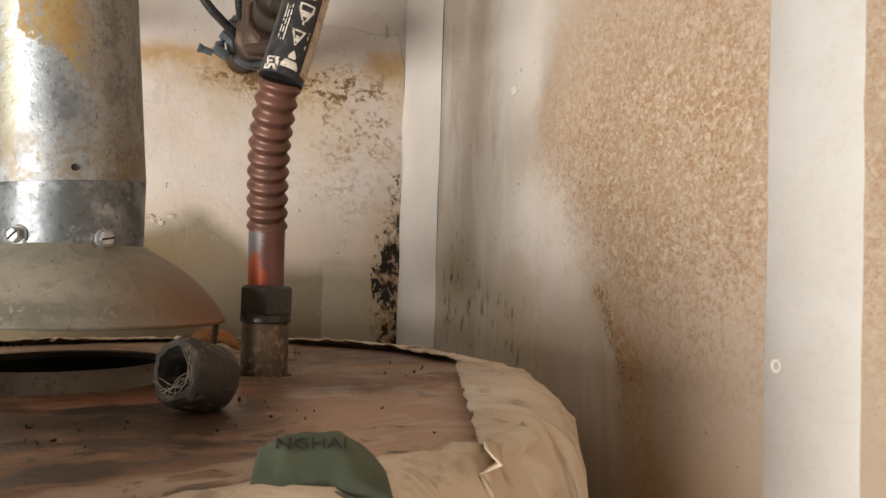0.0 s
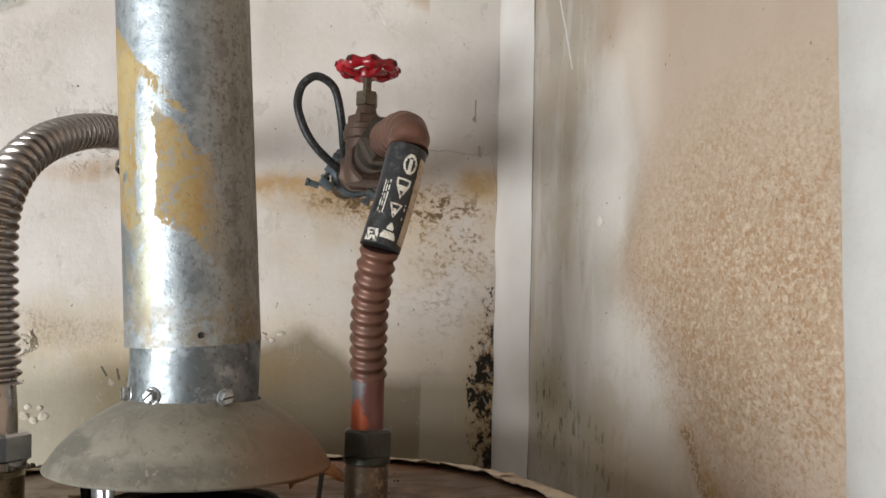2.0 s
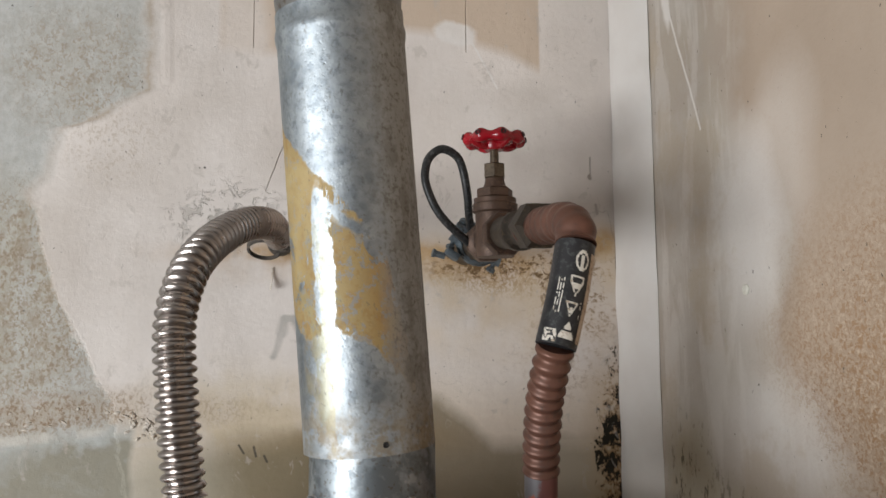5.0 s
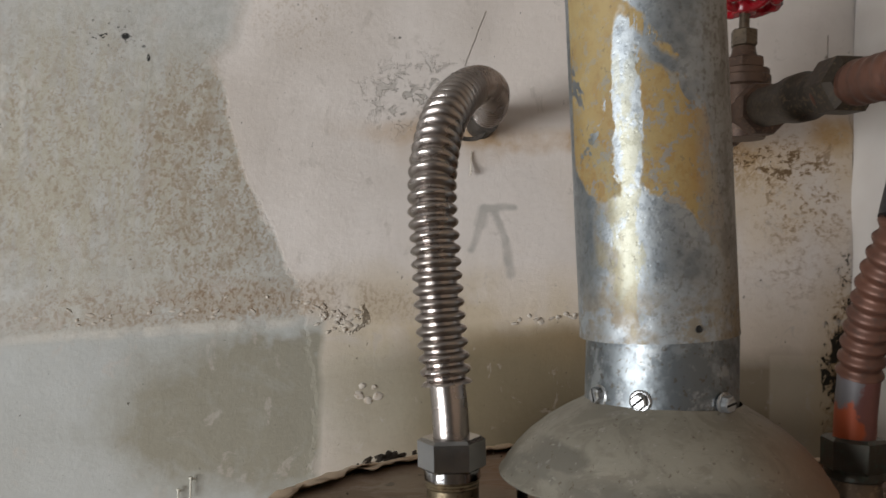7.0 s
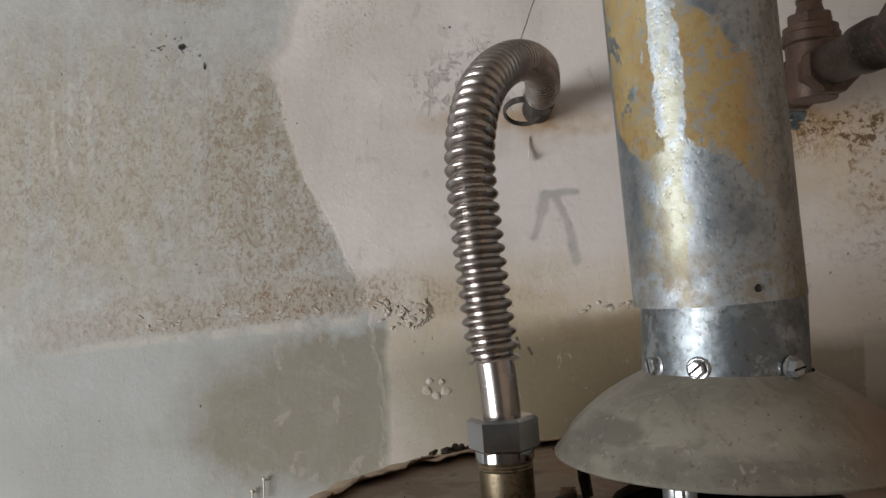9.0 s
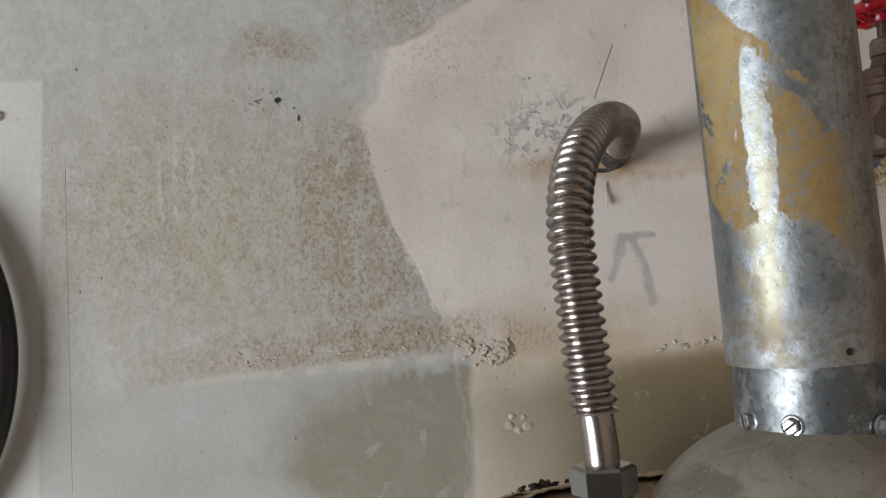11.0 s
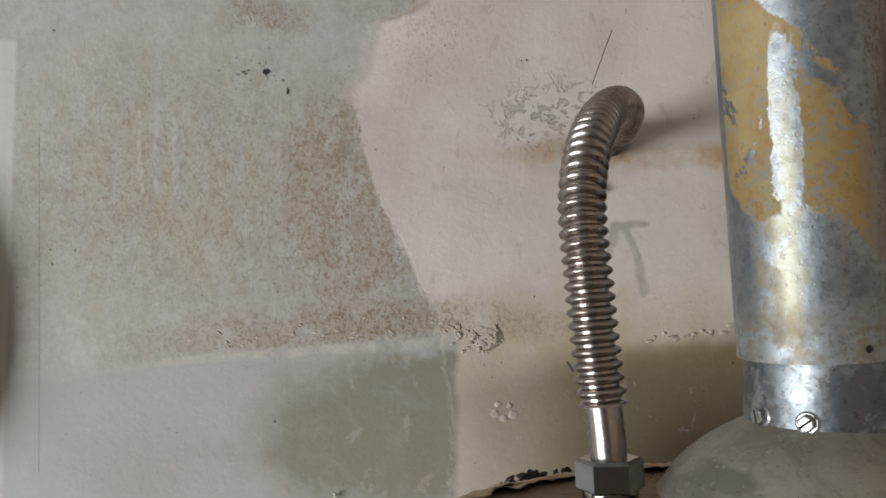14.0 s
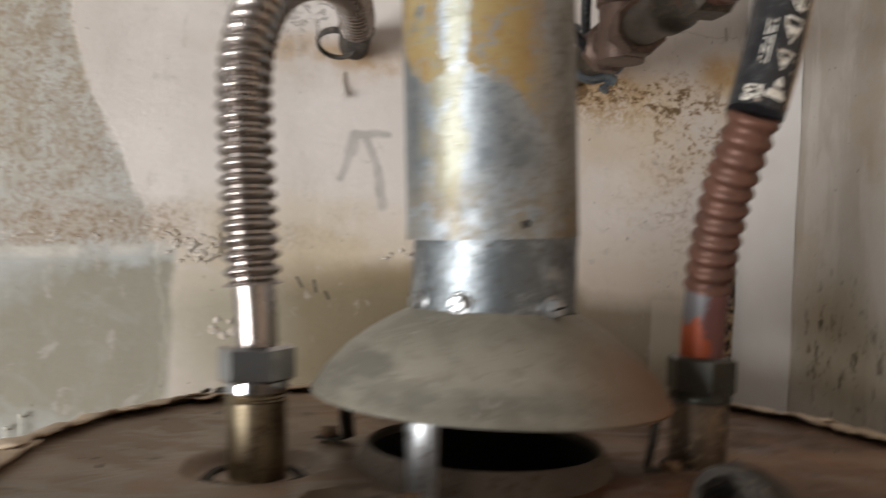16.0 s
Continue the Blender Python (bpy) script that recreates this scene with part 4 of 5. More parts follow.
def draft_hood():
    h = thing("draft_hood", "grey dusty sheet-metal draft hood on straps", "draft hood", (HX, HY, TZ))
    z = lambda v: v - TZ
    bell = [(0.0368, z(1.6185)), (0.0392, z(1.6168)), (0.0472, z(1.6125)), (0.0562, z(1.6068)), (0.0648, z(1.5998)), (0.0716, z(1.5925)), (0.0756, z(1.5866)), (0.0772, z(1.5835)), (0.0783, z(1.5826)), (0.0789, z(1.5815)), (0.0786, z(1.5804)), (0.0776, z(1.5799)), (0.0764, z(1.5806)), (0.0748, z(1.5836)), (0.061, z(1.5955)), (0.040, z(1.6125))]
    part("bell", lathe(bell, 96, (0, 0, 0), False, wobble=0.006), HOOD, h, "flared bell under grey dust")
    part("collar", lathe([(0.0364, z(1.6150)), (0.0365, z(1.620)), (0.0363, z(1.6545)), (0.0350, z(1.6545)), (0.0350, z(1.6150))], 72, (-0.0012, 0, 0), False, True), COLLAR_ZINC, h, "stained galvanised collar")
    for x, y, s in ((-0.0395, -0.0130, 1.9), (-0.0220, -0.0290, 0.7), (0.0150, -0.0330, 0.2), (0.030, 0.021, 1.0)):
        d = Vector((x, y, 0)).normalized()
        hex_screw(h, d * 0.0366 + Vector((0, 0, z(1.6215))), d, s)
    for a in (236, 146, -14 + 360):
        a = radians(a)
        d, t = Vector((math.cos(a), math.sin(a), 0)), Vector((-math.sin(a), math.cos(a), 0))
        bm = bmesh.new()
        rows = []
        for r, h0, w in ((0.0738, 0.0345, 0.0066), (0.0742, 0.0285, 0.0066), (0.0725, 0.012, 0.0062), (0.0705, 0.0022, 0.0056), (0.078, 0.0014, 0.0056), (0.086, 0.0014, 0.0056)):
            rows.append([bm.verts.new(d * r + t * u * w + Vector((0, 0, h0)) + d * g) for u, g in ((-1, 0.0), (-0.35, 0.0), (-0.2, 0.0014 if 0.004 < h0 < 0.03 else 0), (0.2, 0.0014 if 0.004 < h0 < 0.03 else 0), (0.35, 0.0), (1, 0.0))])
        for p, q in zip(rows, rows[1:]):
            for i in range(5):
                bm.faces.new((p[i], p[i + 1], q[i + 1], q[i]))
        # bright zinc for the front strap only, a darker metal for the others
        strap = part("strap", bm, ZINC if 4 < a < 5 else DUSTY_IRON, h, "pressed galvanised strap" if 4 < a < 5 else "dark rear strap")
        mod = strap.modifiers.new("thick", "SOLIDIFY")
        mod.thickness = 0.0009
        part("strap_screw", placed(join(lathe([(0.0046, 0), (0.0044, 0.0022), (0.003, 0.0036), (0.001, 0.004)], 18), block(-0.0038, -0.0005, 0.0036, 0.0038, 0.0005, 0.0042)), Matrix.Translation(d * 0.081 + Vector((0, 0, 0.0018)))), RUSTY, strap)


def vent_pipe():
    axis = Vector((-0.0803, -0.0380, 1)).normalized()
    base = Vector((-0.0332, 0.7392, 1.650))
    h = thing("vent_pipe", "galvanised vent pipe with worn yellow paint", "vent pipe", base)
    h.matrix_world = along(base, base + axis) @ Matrix.Rotation(-along(base, base + axis).to_euler().z, 4, "Z")
    prof = [(0.0368, 0.0), (0.0382, 0.0), (0.0380, 0.004), (0.0378, 0.235), (0.0386, 0.238), (0.0388, 0.2405), (0.0385, 0.243), (0.0378, 0.2455), (0.0379, 0.2535), (0.0368, 0.2535), (0.0367, 0.24)]
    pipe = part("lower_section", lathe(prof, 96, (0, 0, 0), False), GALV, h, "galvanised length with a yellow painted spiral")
    part("seam", placed(block(-0.0008, -0.0045, 0.004, 0.0008, 0.0045, 0.232, 0.0006), Matrix.Rotation(radians(70), 4, "Z") @ Matrix.Translation((0.0384, 0, 0))), GALV, pipe)
    up = part("upper_section", lathe([(0.0364, 0.238), (0.0369, 0.2540), (0.0378, 0.262), (0.0378, 0.95), (0.0368, 0.95)], 96, (0, 0, 0), False), ZINC_DARK, h, "duller grey upper length")
    a = radians(-84)
    part("screw_hole", placed(lathe([(0.0017, 0), (0.0015, 0.0005), (0.0010, 0.0002), (0.0003, 0.0001)], 14), Matrix.Rotation(a, 4, "Z") @ Matrix.Translation((0.0382, 0, 0.006)) @ Matrix.Rotation(radians(90), 4, "Y")), SOOT, pipe, "small dark empty screw hole")


draft_hood()
vent_pipe()


# ---- the steel connector ----
def corrugated(line, length, pitch, r_in, r_out, sharp, ribbed=False, segs=32):
    """A hose whose radius goes up and down along its length."""
    n = len(line) - 1

    def radius(i):
        s = i / n * length / pitch
        return r_in + (r_out - r_in) * (max(0.0, 0.42 + 0.58 * math.cos(2 * math.pi * s)) ** sharp if ribbed else 0.5 + 0.5 * math.cos(2 * math.pi * s))
    return sweep(line, radius, segs)


def threads(r, h, turns):
    prof = [(r, 0)]
    for i in range(turns):
        z = h * i / turns
        prof += [(r, z), (r + 0.0006, z + h / turns * 0.5)]
    return prof + [(r, h)]


def steel_connector():
    h = thing("steel_connector", "shiny corrugated stainless connector above a brass nipple", "pipe", (-0.1305, 0.7464, TZ))
    lean = Matrix.Rotation(radians(-3.2), 4, "Y")
    part("nipple", placed(lathe([(0.0125, -0.02), (0.0125, 0.0245)] + [(a, b + 0.0245) for a, b in threads(0.0124, 0.006, 4)], 40), lean), BRASS, h, "dull brass nipple with worn threads")
    nut = join(placed(hex_nut(0.0285, 0.0155), Matrix.Translation((0, 0, 0.0330))), lathe([(0.0128, 0.0285), (0.0136, 0.029), (0.0136, 0.0335), (0.0128, 0.034)], 40))
    part("nut", placed(nut, lean @ Matrix.Rotation(radians(-8), 4, "Z")), CHROME, h, "bright chrome hexagon nut")
    ln, _ = spline([(-0.0024, 0, 0.046), (-0.0036, 0.0002, 0.060), (-0.0054, 0.0006, 0.0745)], 12)
    part("sleeve", sweep(ln, 0.0088, 32), STEEL, h, "smooth polished sleeve")
    pts = [(-0.0054, 0.0006, 0.0735), (-0.0092, 0.0018, 0.105), (-0.0125, 0.0036, 0.140), (-0.0143, 0.0075, 0.1650), (-0.0128, 0.0145, 0.1850), (-0.0075, 0.0275, 0.2050), (0.0015, 0.0480, 0.2210), (0.0125, 0.0760, 0.2340), (0.0235, 0.1040, 0.2430), (0.0330, 0.1300, 0.2480), (0.0405, 0.1540, 0.2500), (0.0450, 0.1780, 0.2490), (0.0475, 0.1950, 0.2485), (0.0490, 0.2130, 0.2480)]
    ln, length = spline(pts, 1000)
    part("hose", corrugated(ln, length, 0.0065, 0.0095, 0.0124, 0.52, True), STEEL, h, "ribbed stainless hose")
    a = Vector((0.0490, 0.2120, 0.2480))
    part("wall_nut", placed(hex_nut(0.0225, 0.020), along(a, a + Vector((0.004, 0.06, 0.0)))), DUSTY_IRON, h, "dark nut at the wall")
    b = a + Vector((0.0013, 0.02, 0.0))
    part("stub", placed(lathe([(0.0115, 0), (0.0115, 0.050)], 32), along(b, b + Vector((0.003, 0.06, 0.0)))), DUSTY_IRON, h, "stub pipe in the wall")
    c = Vector((0.0375, 0.2330, 0.2375))
    part("wall_ring", placed(lathe([(0.0130, 0), (0.0150, 0.001), (0.0153, 0.004), (0.0146, 0.005), (0.0130, 0.004)], 32, (0, 0, 0), False, True), along(c, c + Vector((0.1, 0.55, 1.0)))), DUSTY_IRON, h, "loose dark ring on the stub")


steel_connector()


# ---- the copper connector ----
def copper_connector():
    bx, by = 0.0711, 0.7399
    h = thing("copper_connector", "brown corrugated copper connector with a black printed label", "pipe", (bx, by, TZ))
    part("nipple", lathe([(0.0132, -0.02), (0.0132, 0.026), (0.0126, 0.027), (0.0126, 0.031)], 40), OLD_NIPPLE, h, "stained brown nipple")
    part("nut", placed(join(hex_nut(0.0275, 0.017), lathe([(0.0132, -0.004), (0.0142, -0.003), (0.0142, 0.001), (0.0132, 0.0015)], 40)), Matrix.Translation((0, 0, 0.033)) @ Matrix.Rotation(radians(20), 4, "Z")), DARK_NUT, h, "tarnished greenish nut")
    low, _ = spline([(-0.0008, -0.001, 0.049), (-0.0014, -0.003, 0.065), (-0.0024, -0.0070, 0.083)], 12)
    part("tube_end", sweep(low, 0.0100, 32), COPPER_END, h, "purplish tube end with orange paint")
    pts = [(-0.0024, -0.0070, 0.083), (-0.0044, -0.0150, 0.102), (-0.0064, -0.0270, 0.125), (-0.0066, -0.0380, 0.143), (-0.0053, -0.0440, 0.1564)]
    ln, length = spline(pts, 330)
    part("hose", corrugated(ln, length, 0.0080, 0.0094, 0.0113, 0.8), COPPER, h, "ribbed brown copper hose")
    top = [(-0.0053, -0.0440, 0.1564), (0.0032, -0.0420, 0.186), (0.0107, -0.0373, 0.2151)]
    ln, _ = spline(top, 30)
    sleeve = part("label_sleeve", sweep(ln, 0.0118, 40), BLACK_LABEL, h, "black label with white printed marks")
    bend = [(0.0107, -0.0373, 0.2151), (0.0125, -0.0325, 0.2255), (0.0118, -0.0190, 0.2315), (0.0102, 0.0, 0.2325), (0.0085, 0.0400, 0.2350)]
    ln, length = spline(bend, 160)
    part("elbow", corrugated(ln, length, 0.0085, 0.0116, 0.0124, 1.0), COPPER, h, "bent brown copper end")
    a = Vector((0.0088, 0.0170, 0.2340))
    part("union_nut", placed(hex_nut(0.0290, 0.028, 0.003), along(a, a + Vector((0.011, 0.10, 0.009)))), BRONZE_DARK, h, "dark union nut")
    return h, sleeve, top


connector, sleeve, label_line = copper_connector()


def label_marks(parent, line):
    """Printed marks wrapped on the sleeve: discs, bars and a pale margin."""
    ln, length = spline(line, 60)

    def at(s, ang, r=0.0121):
        i = min(58, max(1, int(s * 59)))
        d = (ln[i + 1] - ln[i - 1]).normalized()
        n = Vector((0, -1, 0))
        n = (n - d * n.dot(d)).normalized()
        b = d.cross(n)
        return ln[i] + (n * math.cos(ang) + b * math.sin(ang)) * r

    def patch(name, s0, s1, a0, a1, material, label="", cut=None, r=0.0121):
        bm = bmesh.new()
        ns, na = 16, 16
        grid = [[bm.verts.new(at(s0 + (s1 - s0) * i / ns, a0 + (a1 - a0) * j / na, r)) for j in range(na + 1)] for i in range(ns + 1)]
        for i in range(ns):
            for j in range(na):
                if cut is None or cut((i + 0.5) / ns * 2 - 1, (j + 0.5) / na * 2 - 1):
                    bm.faces.new((grid[i][j], grid[i][j + 1], grid[i + 1][j + 1], grid[i + 1][j]))
        part(name, bm, material, parent, label, 0)

    patch("margin", 0.06, 0.90, 0.60, 1.12, LABEL_EDGE, "pale worn margin of fine print")
    ring = lambda u, v: u * u + v * v < 1 and (u * u + v * v > 0.55 or (abs(v) < 0.22 and abs(u) < 0.6))
    shield = lambda u, v: abs(v) < 0.95 * min(1, (u + 1.05) * 0.8) and not (abs(v) < 0.72 * min(1, (u + 0.85) * 0.8) and u < 0.8 and abs(u - 0.1 * v) > 0.22)
    tri = lambda u, v: abs(v) < (u + 1) / 2 and not (0.16 < (u + 1) / 2 - abs(v) and u < 0.75 and u * u + v * v > 0.12)
    solid = lambda u, v: abs(v) < (1 - u) / 2 and not (abs(u) < 0.12)
    patch("round_mark", 0.71, 0.90, -0.22, 0.46, WHITE_PRINT, "white round mark", ring)
    patch("shield_mark", 0.47, 0.66, -0.32, 0.36, WHITE_PRINT, "white shield mark", shield)
    patch("triangle_mark", 0.27, 0.41, -0.34, 0.26, WHITE_PRINT, "white triangle mark", tri)
    patch("warning_mark", 0.07, 0.24, -0.42, 0.44, WHITE_PRINT, "white warning mark", solid)
    patch("torn_edge", -0.0, 0.14, -1.1, -0.45, WHITE_PRINT, "torn white label edge", lambda u, v: noise.noise((u * 2.2, v * 2.2, 1)) > -0.05)
    for k in range(3):
        patch("print_bar", 0.30, 0.62, -0.62 - 0.13 * k, -0.57 - 0.13 * k, WHITE_PRINT, "", lambda u, v: noise.noise((u * 9, 3.0 * k, 2)) > -0.12)
    patch("print_bar", 0.26, 0.44, 0.40, 0.45, WHITE_PRINT, "", lambda u, v: noise.noise((u * 9, 8.0, 2)) > -0.12)


label_marks(sleeve, label_line)


# ---- the gate valve and its ground clamp ----
def gate_valve():
    vx, vy, vz = 0.0930, 0.906, 1.7940
    h = thing("gate_valve", "aged bronze gate valve with a red handwheel", "valve", (vx, vy, vz))
    body = join(lathe([(0.0150, -0.016), (0.0166, -0.010), (0.0162, 0.012), (0.0166, 0.020), (0.0186, 0.0215), (0.0188, 0.0275), (0.0176, 0.0285), (0.0176, 0.0325)], 36),
                placed(lathe([(0.0175, -0.032), (0.0185, -0.030), (0.0185, -0.022), (0.0150, -0.018), (0.0150, 0.018), (0.0185, 0.022), (0.0185, 0.030), (0.0175, 0.032)], 8), Matrix.Rotation(radians(90), 4, "X") @ Matrix.Rotation(radians(22.5), 4, "Z")))
    part("body", body, BRONZE, h, "rough brown bronze body")
    part("bonnet", placed(join(hex_nut(0.0265, 0.009), lathe([(0.010, 0.009), (0.0085, 0.013), (0.0078, 0.017)], 24)), Matrix.Translation((0, 0, 0.0325))), BRONZE, h)
    part("packing_nut", placed(hex_nut(0.0165, 0.0125, 0.001), Matrix.Translation((0, 0, 0.0495)) @ Matrix.Rotation(radians(12), 4, "Z")), OLD_BRASS, h, "dull brass packing nut")
    part("stem", lathe([(0.0036, 0.060), (0.0036, 0.076), (0.003, 0.090)], 16), OLD_BRASS, h)
    wheel = []
    lobes = 8
    rings = []
    for i in range(96):
        a = 2 * math.pi * i / 96
        bulge = 0.5 + 0.5 * math.cos(lobes * a)
        rc, zc, tr = 0.0212 + 0.0008 * bulge, 0.082 + 0.0004 * bulge, 0.0032 + 0.0021 * bulge
        rings.append([((rc + tr * math.cos(b)) * math.cos(a), (rc + tr * math.cos(b)) * math.sin(a), zc + tr * 1.12 * math.sin(b)) for b in (2 * math.pi * k / 14 for k in range(14))])
    wheel.append(rings_mesh(rings, False, True))
    for i in range(4):
        a = math.pi / 2 * i + 0.3
        ln, _ = spline([(0.006 * math.cos(a), 0.006 * math.sin(a), 0.0775), (0.014 * math.cos(a), 0.014 * math.sin(a), 0.0770), (0.024 * math.cos(a), 0.024 * math.sin(a), 0.0815)], 8)
        wheel.append(sweep(ln, 0.0032, 10, True, (0, 0, 1)))
    wheel.append(lathe([(0.0075, 0.0735), (0.0085, 0.075), (0.0085, 0.081), (0.0055, 0.083)], 20))
    disc = part("handwheel", join(*wheel), RED, h, "glossy red scalloped handwheel")
    for i in range(lobes):
        a = 2 * math.pi * i / lobes
        d = Vector((math.cos(a), math.sin(a), 0.25)).normalized()
        p = Vector((0.0220 * math.cos(a), 0.0220 * math.sin(a), 0.0824)) + d * 0.0049
        part("lobe_hole", placed(lathe([(0.0022, 0), (0.0026, 0.0009), (0.0016, 0.0010), (0.0006, 0.0002)], 12), along(p, p + d)), WHEEL_DARK, disc, "dark recess in the rim")
    part("wheel_screw", lathe([(0.0042, 0.0828), (0.0042, 0.0855), (0.002, 0.0868)], 12), BRASS, h)
    # pipe towards the union nut, and the stub into the wall
    part("outlet_pipe", placed(lathe([(0.0132, 0), (0.0132, 0.050), (0.0148, 0.054), (0.0148, 0.072), (0.0126, 0.076), (0.0126, 0.106)], 32), along((0, -0.026, 0.001), (-0.0125, -0.130, -0.0095))), BRONZE_DARK, h, "dark outlet pipe")
    part("inlet_pipe", placed(lathe([(0.0132, 0), (0.0132, 0.10)], 32), along((0, 0.028, 0), (0, 0.128, 0))), BRONZE_DARK, h, "pipe stub in the wall")
    return h


gate_valve()


def ground_clamp():
    h = thing("ground_clamp", "blue-grey grounding clamp on the valve pipe", "clamp", (0.0945, 0.968, 1.7955))
    h.scale = (0.84, 0.84, 0.84)
    for s, name in ((1, "upper_jaw"), (-1, "lower_jaw")):
        ln, _ = spline([(-0.030, 0, 0.006 * s), (-0.019, 0, 0.008 * s), (-0.012, 0, 0.015 * s), (0, 0, 0.0185 * s), (0.012, 0, 0.015 * s), (0.019, 0, 0.008 * s), (0.030, 0, 0.006 * s)], 24)
        part(name, placed(sweep(ln, lambda i: 0.0050, 10, True, (0, 1, 0)), Matrix.Rotation(radians(28), 4, "Y")), CLAMP, h)
    for x in (-0.025, 0.025):
        b = join(placed(lathe([(0.0026, -0.018), (0.0026, 0.018)], 12), Matrix.Translation((x, 0, 0))), placed(hex_nut(0.0085, 0.005, 0.0006), Matrix.Translation((x, 0, -0.020))), placed(lathe([(0.0048, 0.012), (0.0046, 0.016), (0.002, 0.018)], 14), Matrix.Translation((x, 0, 0))))
        part("bolt", placed(b, Matrix.Rotation(radians(28), 4, "Y")), CLAMP, h, "weathered bolt")
    lug = join(placed(block(-0.008, -0.006, -0.004, 0.008, 0.006, 0.004, 0.0015), Matrix.Translation((-0.030, -0.006, -0.012)) @ Matrix.Rotation(radians(30), 4, "Y")), placed(lathe([(0.0035, 0), (0.0035, 0.010), (0.0045, 0.011), (0.0045, 0.014)], 12), Matrix.Translation((-0.038, -0.008, -0.014)) @ Matrix.Rotation(radians(-75), 4, "Y")))
    part("lug", lug, CLAMP, h, "lug that grips the cable")


ground_clamp()
ln, _ = spline([(0.094, 0.950, 1.786), (0.081, 0.936, 1.791), (0.071, 0.930, 1.797), (0.056, 0.926, 1.809), (0.046, 0.925, 1.822), (0.039, 0.925, 1.839), (0.038, 0.926, 1.851), (0.042, 0.928, 1.864), (0.0525, 0.928, 1.872), (0.065, 0.930, 1.868), (0.072, 0.933, 1.858), (0.0775, 0.938, 1.836), (0.081, 0.946, 1.817), (0.087, 0.958, 1.800)], 90)
tagged(part("ground_cable", sweep(ln, 0.0036, 14), RUBBER, None), "looped black grounding cable beside the valve", "cable")


# ---- loose things on the heater's top ----
def pipe_coupling():
    h = thing("pipe_coupling", "dusty dark iron coupling with cobwebs lying tilted", "pipe fitting", (0.0205, 0.618, TZ + 0.001))
    prof = [(0.0130, 0.030), (0.0165, 0.0305), (0.0185, 0.028), (0.0190, 0.016), (0.0185, 0.004), (0.0165, 0.0), (0.0120, -0.004), (0.0040, -0.005), (0.0040, 0.002), (0.0120, 0.004), (0.0135, 0.010)]
    turn = Matrix.Translation((0.002, 0.0, 0.0136)) @ Matrix.Scale(0.76, 4) @ Matrix.Rotation(radians(34), 4, "Z") @ Matrix.Rotation(radians(-74), 4, "Y")
    cup = lathe(prof, 56, (0, 0, -0.012), False, True, wobble=0.03)
    for v in cup.verts:
        ragged = max(0.0, v.co.z - 0.010) / 0.008
        v.co += Vector((noise.noise(v.co * 210), noise.noise(v.co * 210 + Vector((9, 0, 0))), 0)) * 0.0012
        v.co.z += 0.0042 * min(1.0, ragged) * noise.noise(v.co * 95 + Vector((3, 1, 0)))
    part("cup", placed(cup, turn), DUSTY_IRON, h)
    rng = random.Random(5)
    for k in range(9):
        a0, a1 = rng.uniform(1.9, 4.3), rng.uniform(4.2, 6.6)
        r0, r1, sag = rng.uniform(0.013, 0.018), rng.uniform(0.013, 0.018), rng.uniform(0.3, 0.8)
        ln, _ = spline([(r0 * math.cos(a0), r0 * math.sin(a0), 0.0170), ((r0 + r1) * 0.5 * sag * math.cos((a0 + a1) / 2), (r0 + r1) * 0.5 * sag * math.sin((a0 + a1) / 2), 0.0180 - 0.004 * rng.random()), (r1 * math.cos(a1), r1 * math.sin(a1), 0.0170)], 14)
        part("cobweb", placed(sweep(ln, lambda i: 0.00018 + 0.00022 * abs(noise.noise((i * 0.4, k, 0))), 5), turn), WEB, h, "grey cobweb strand")


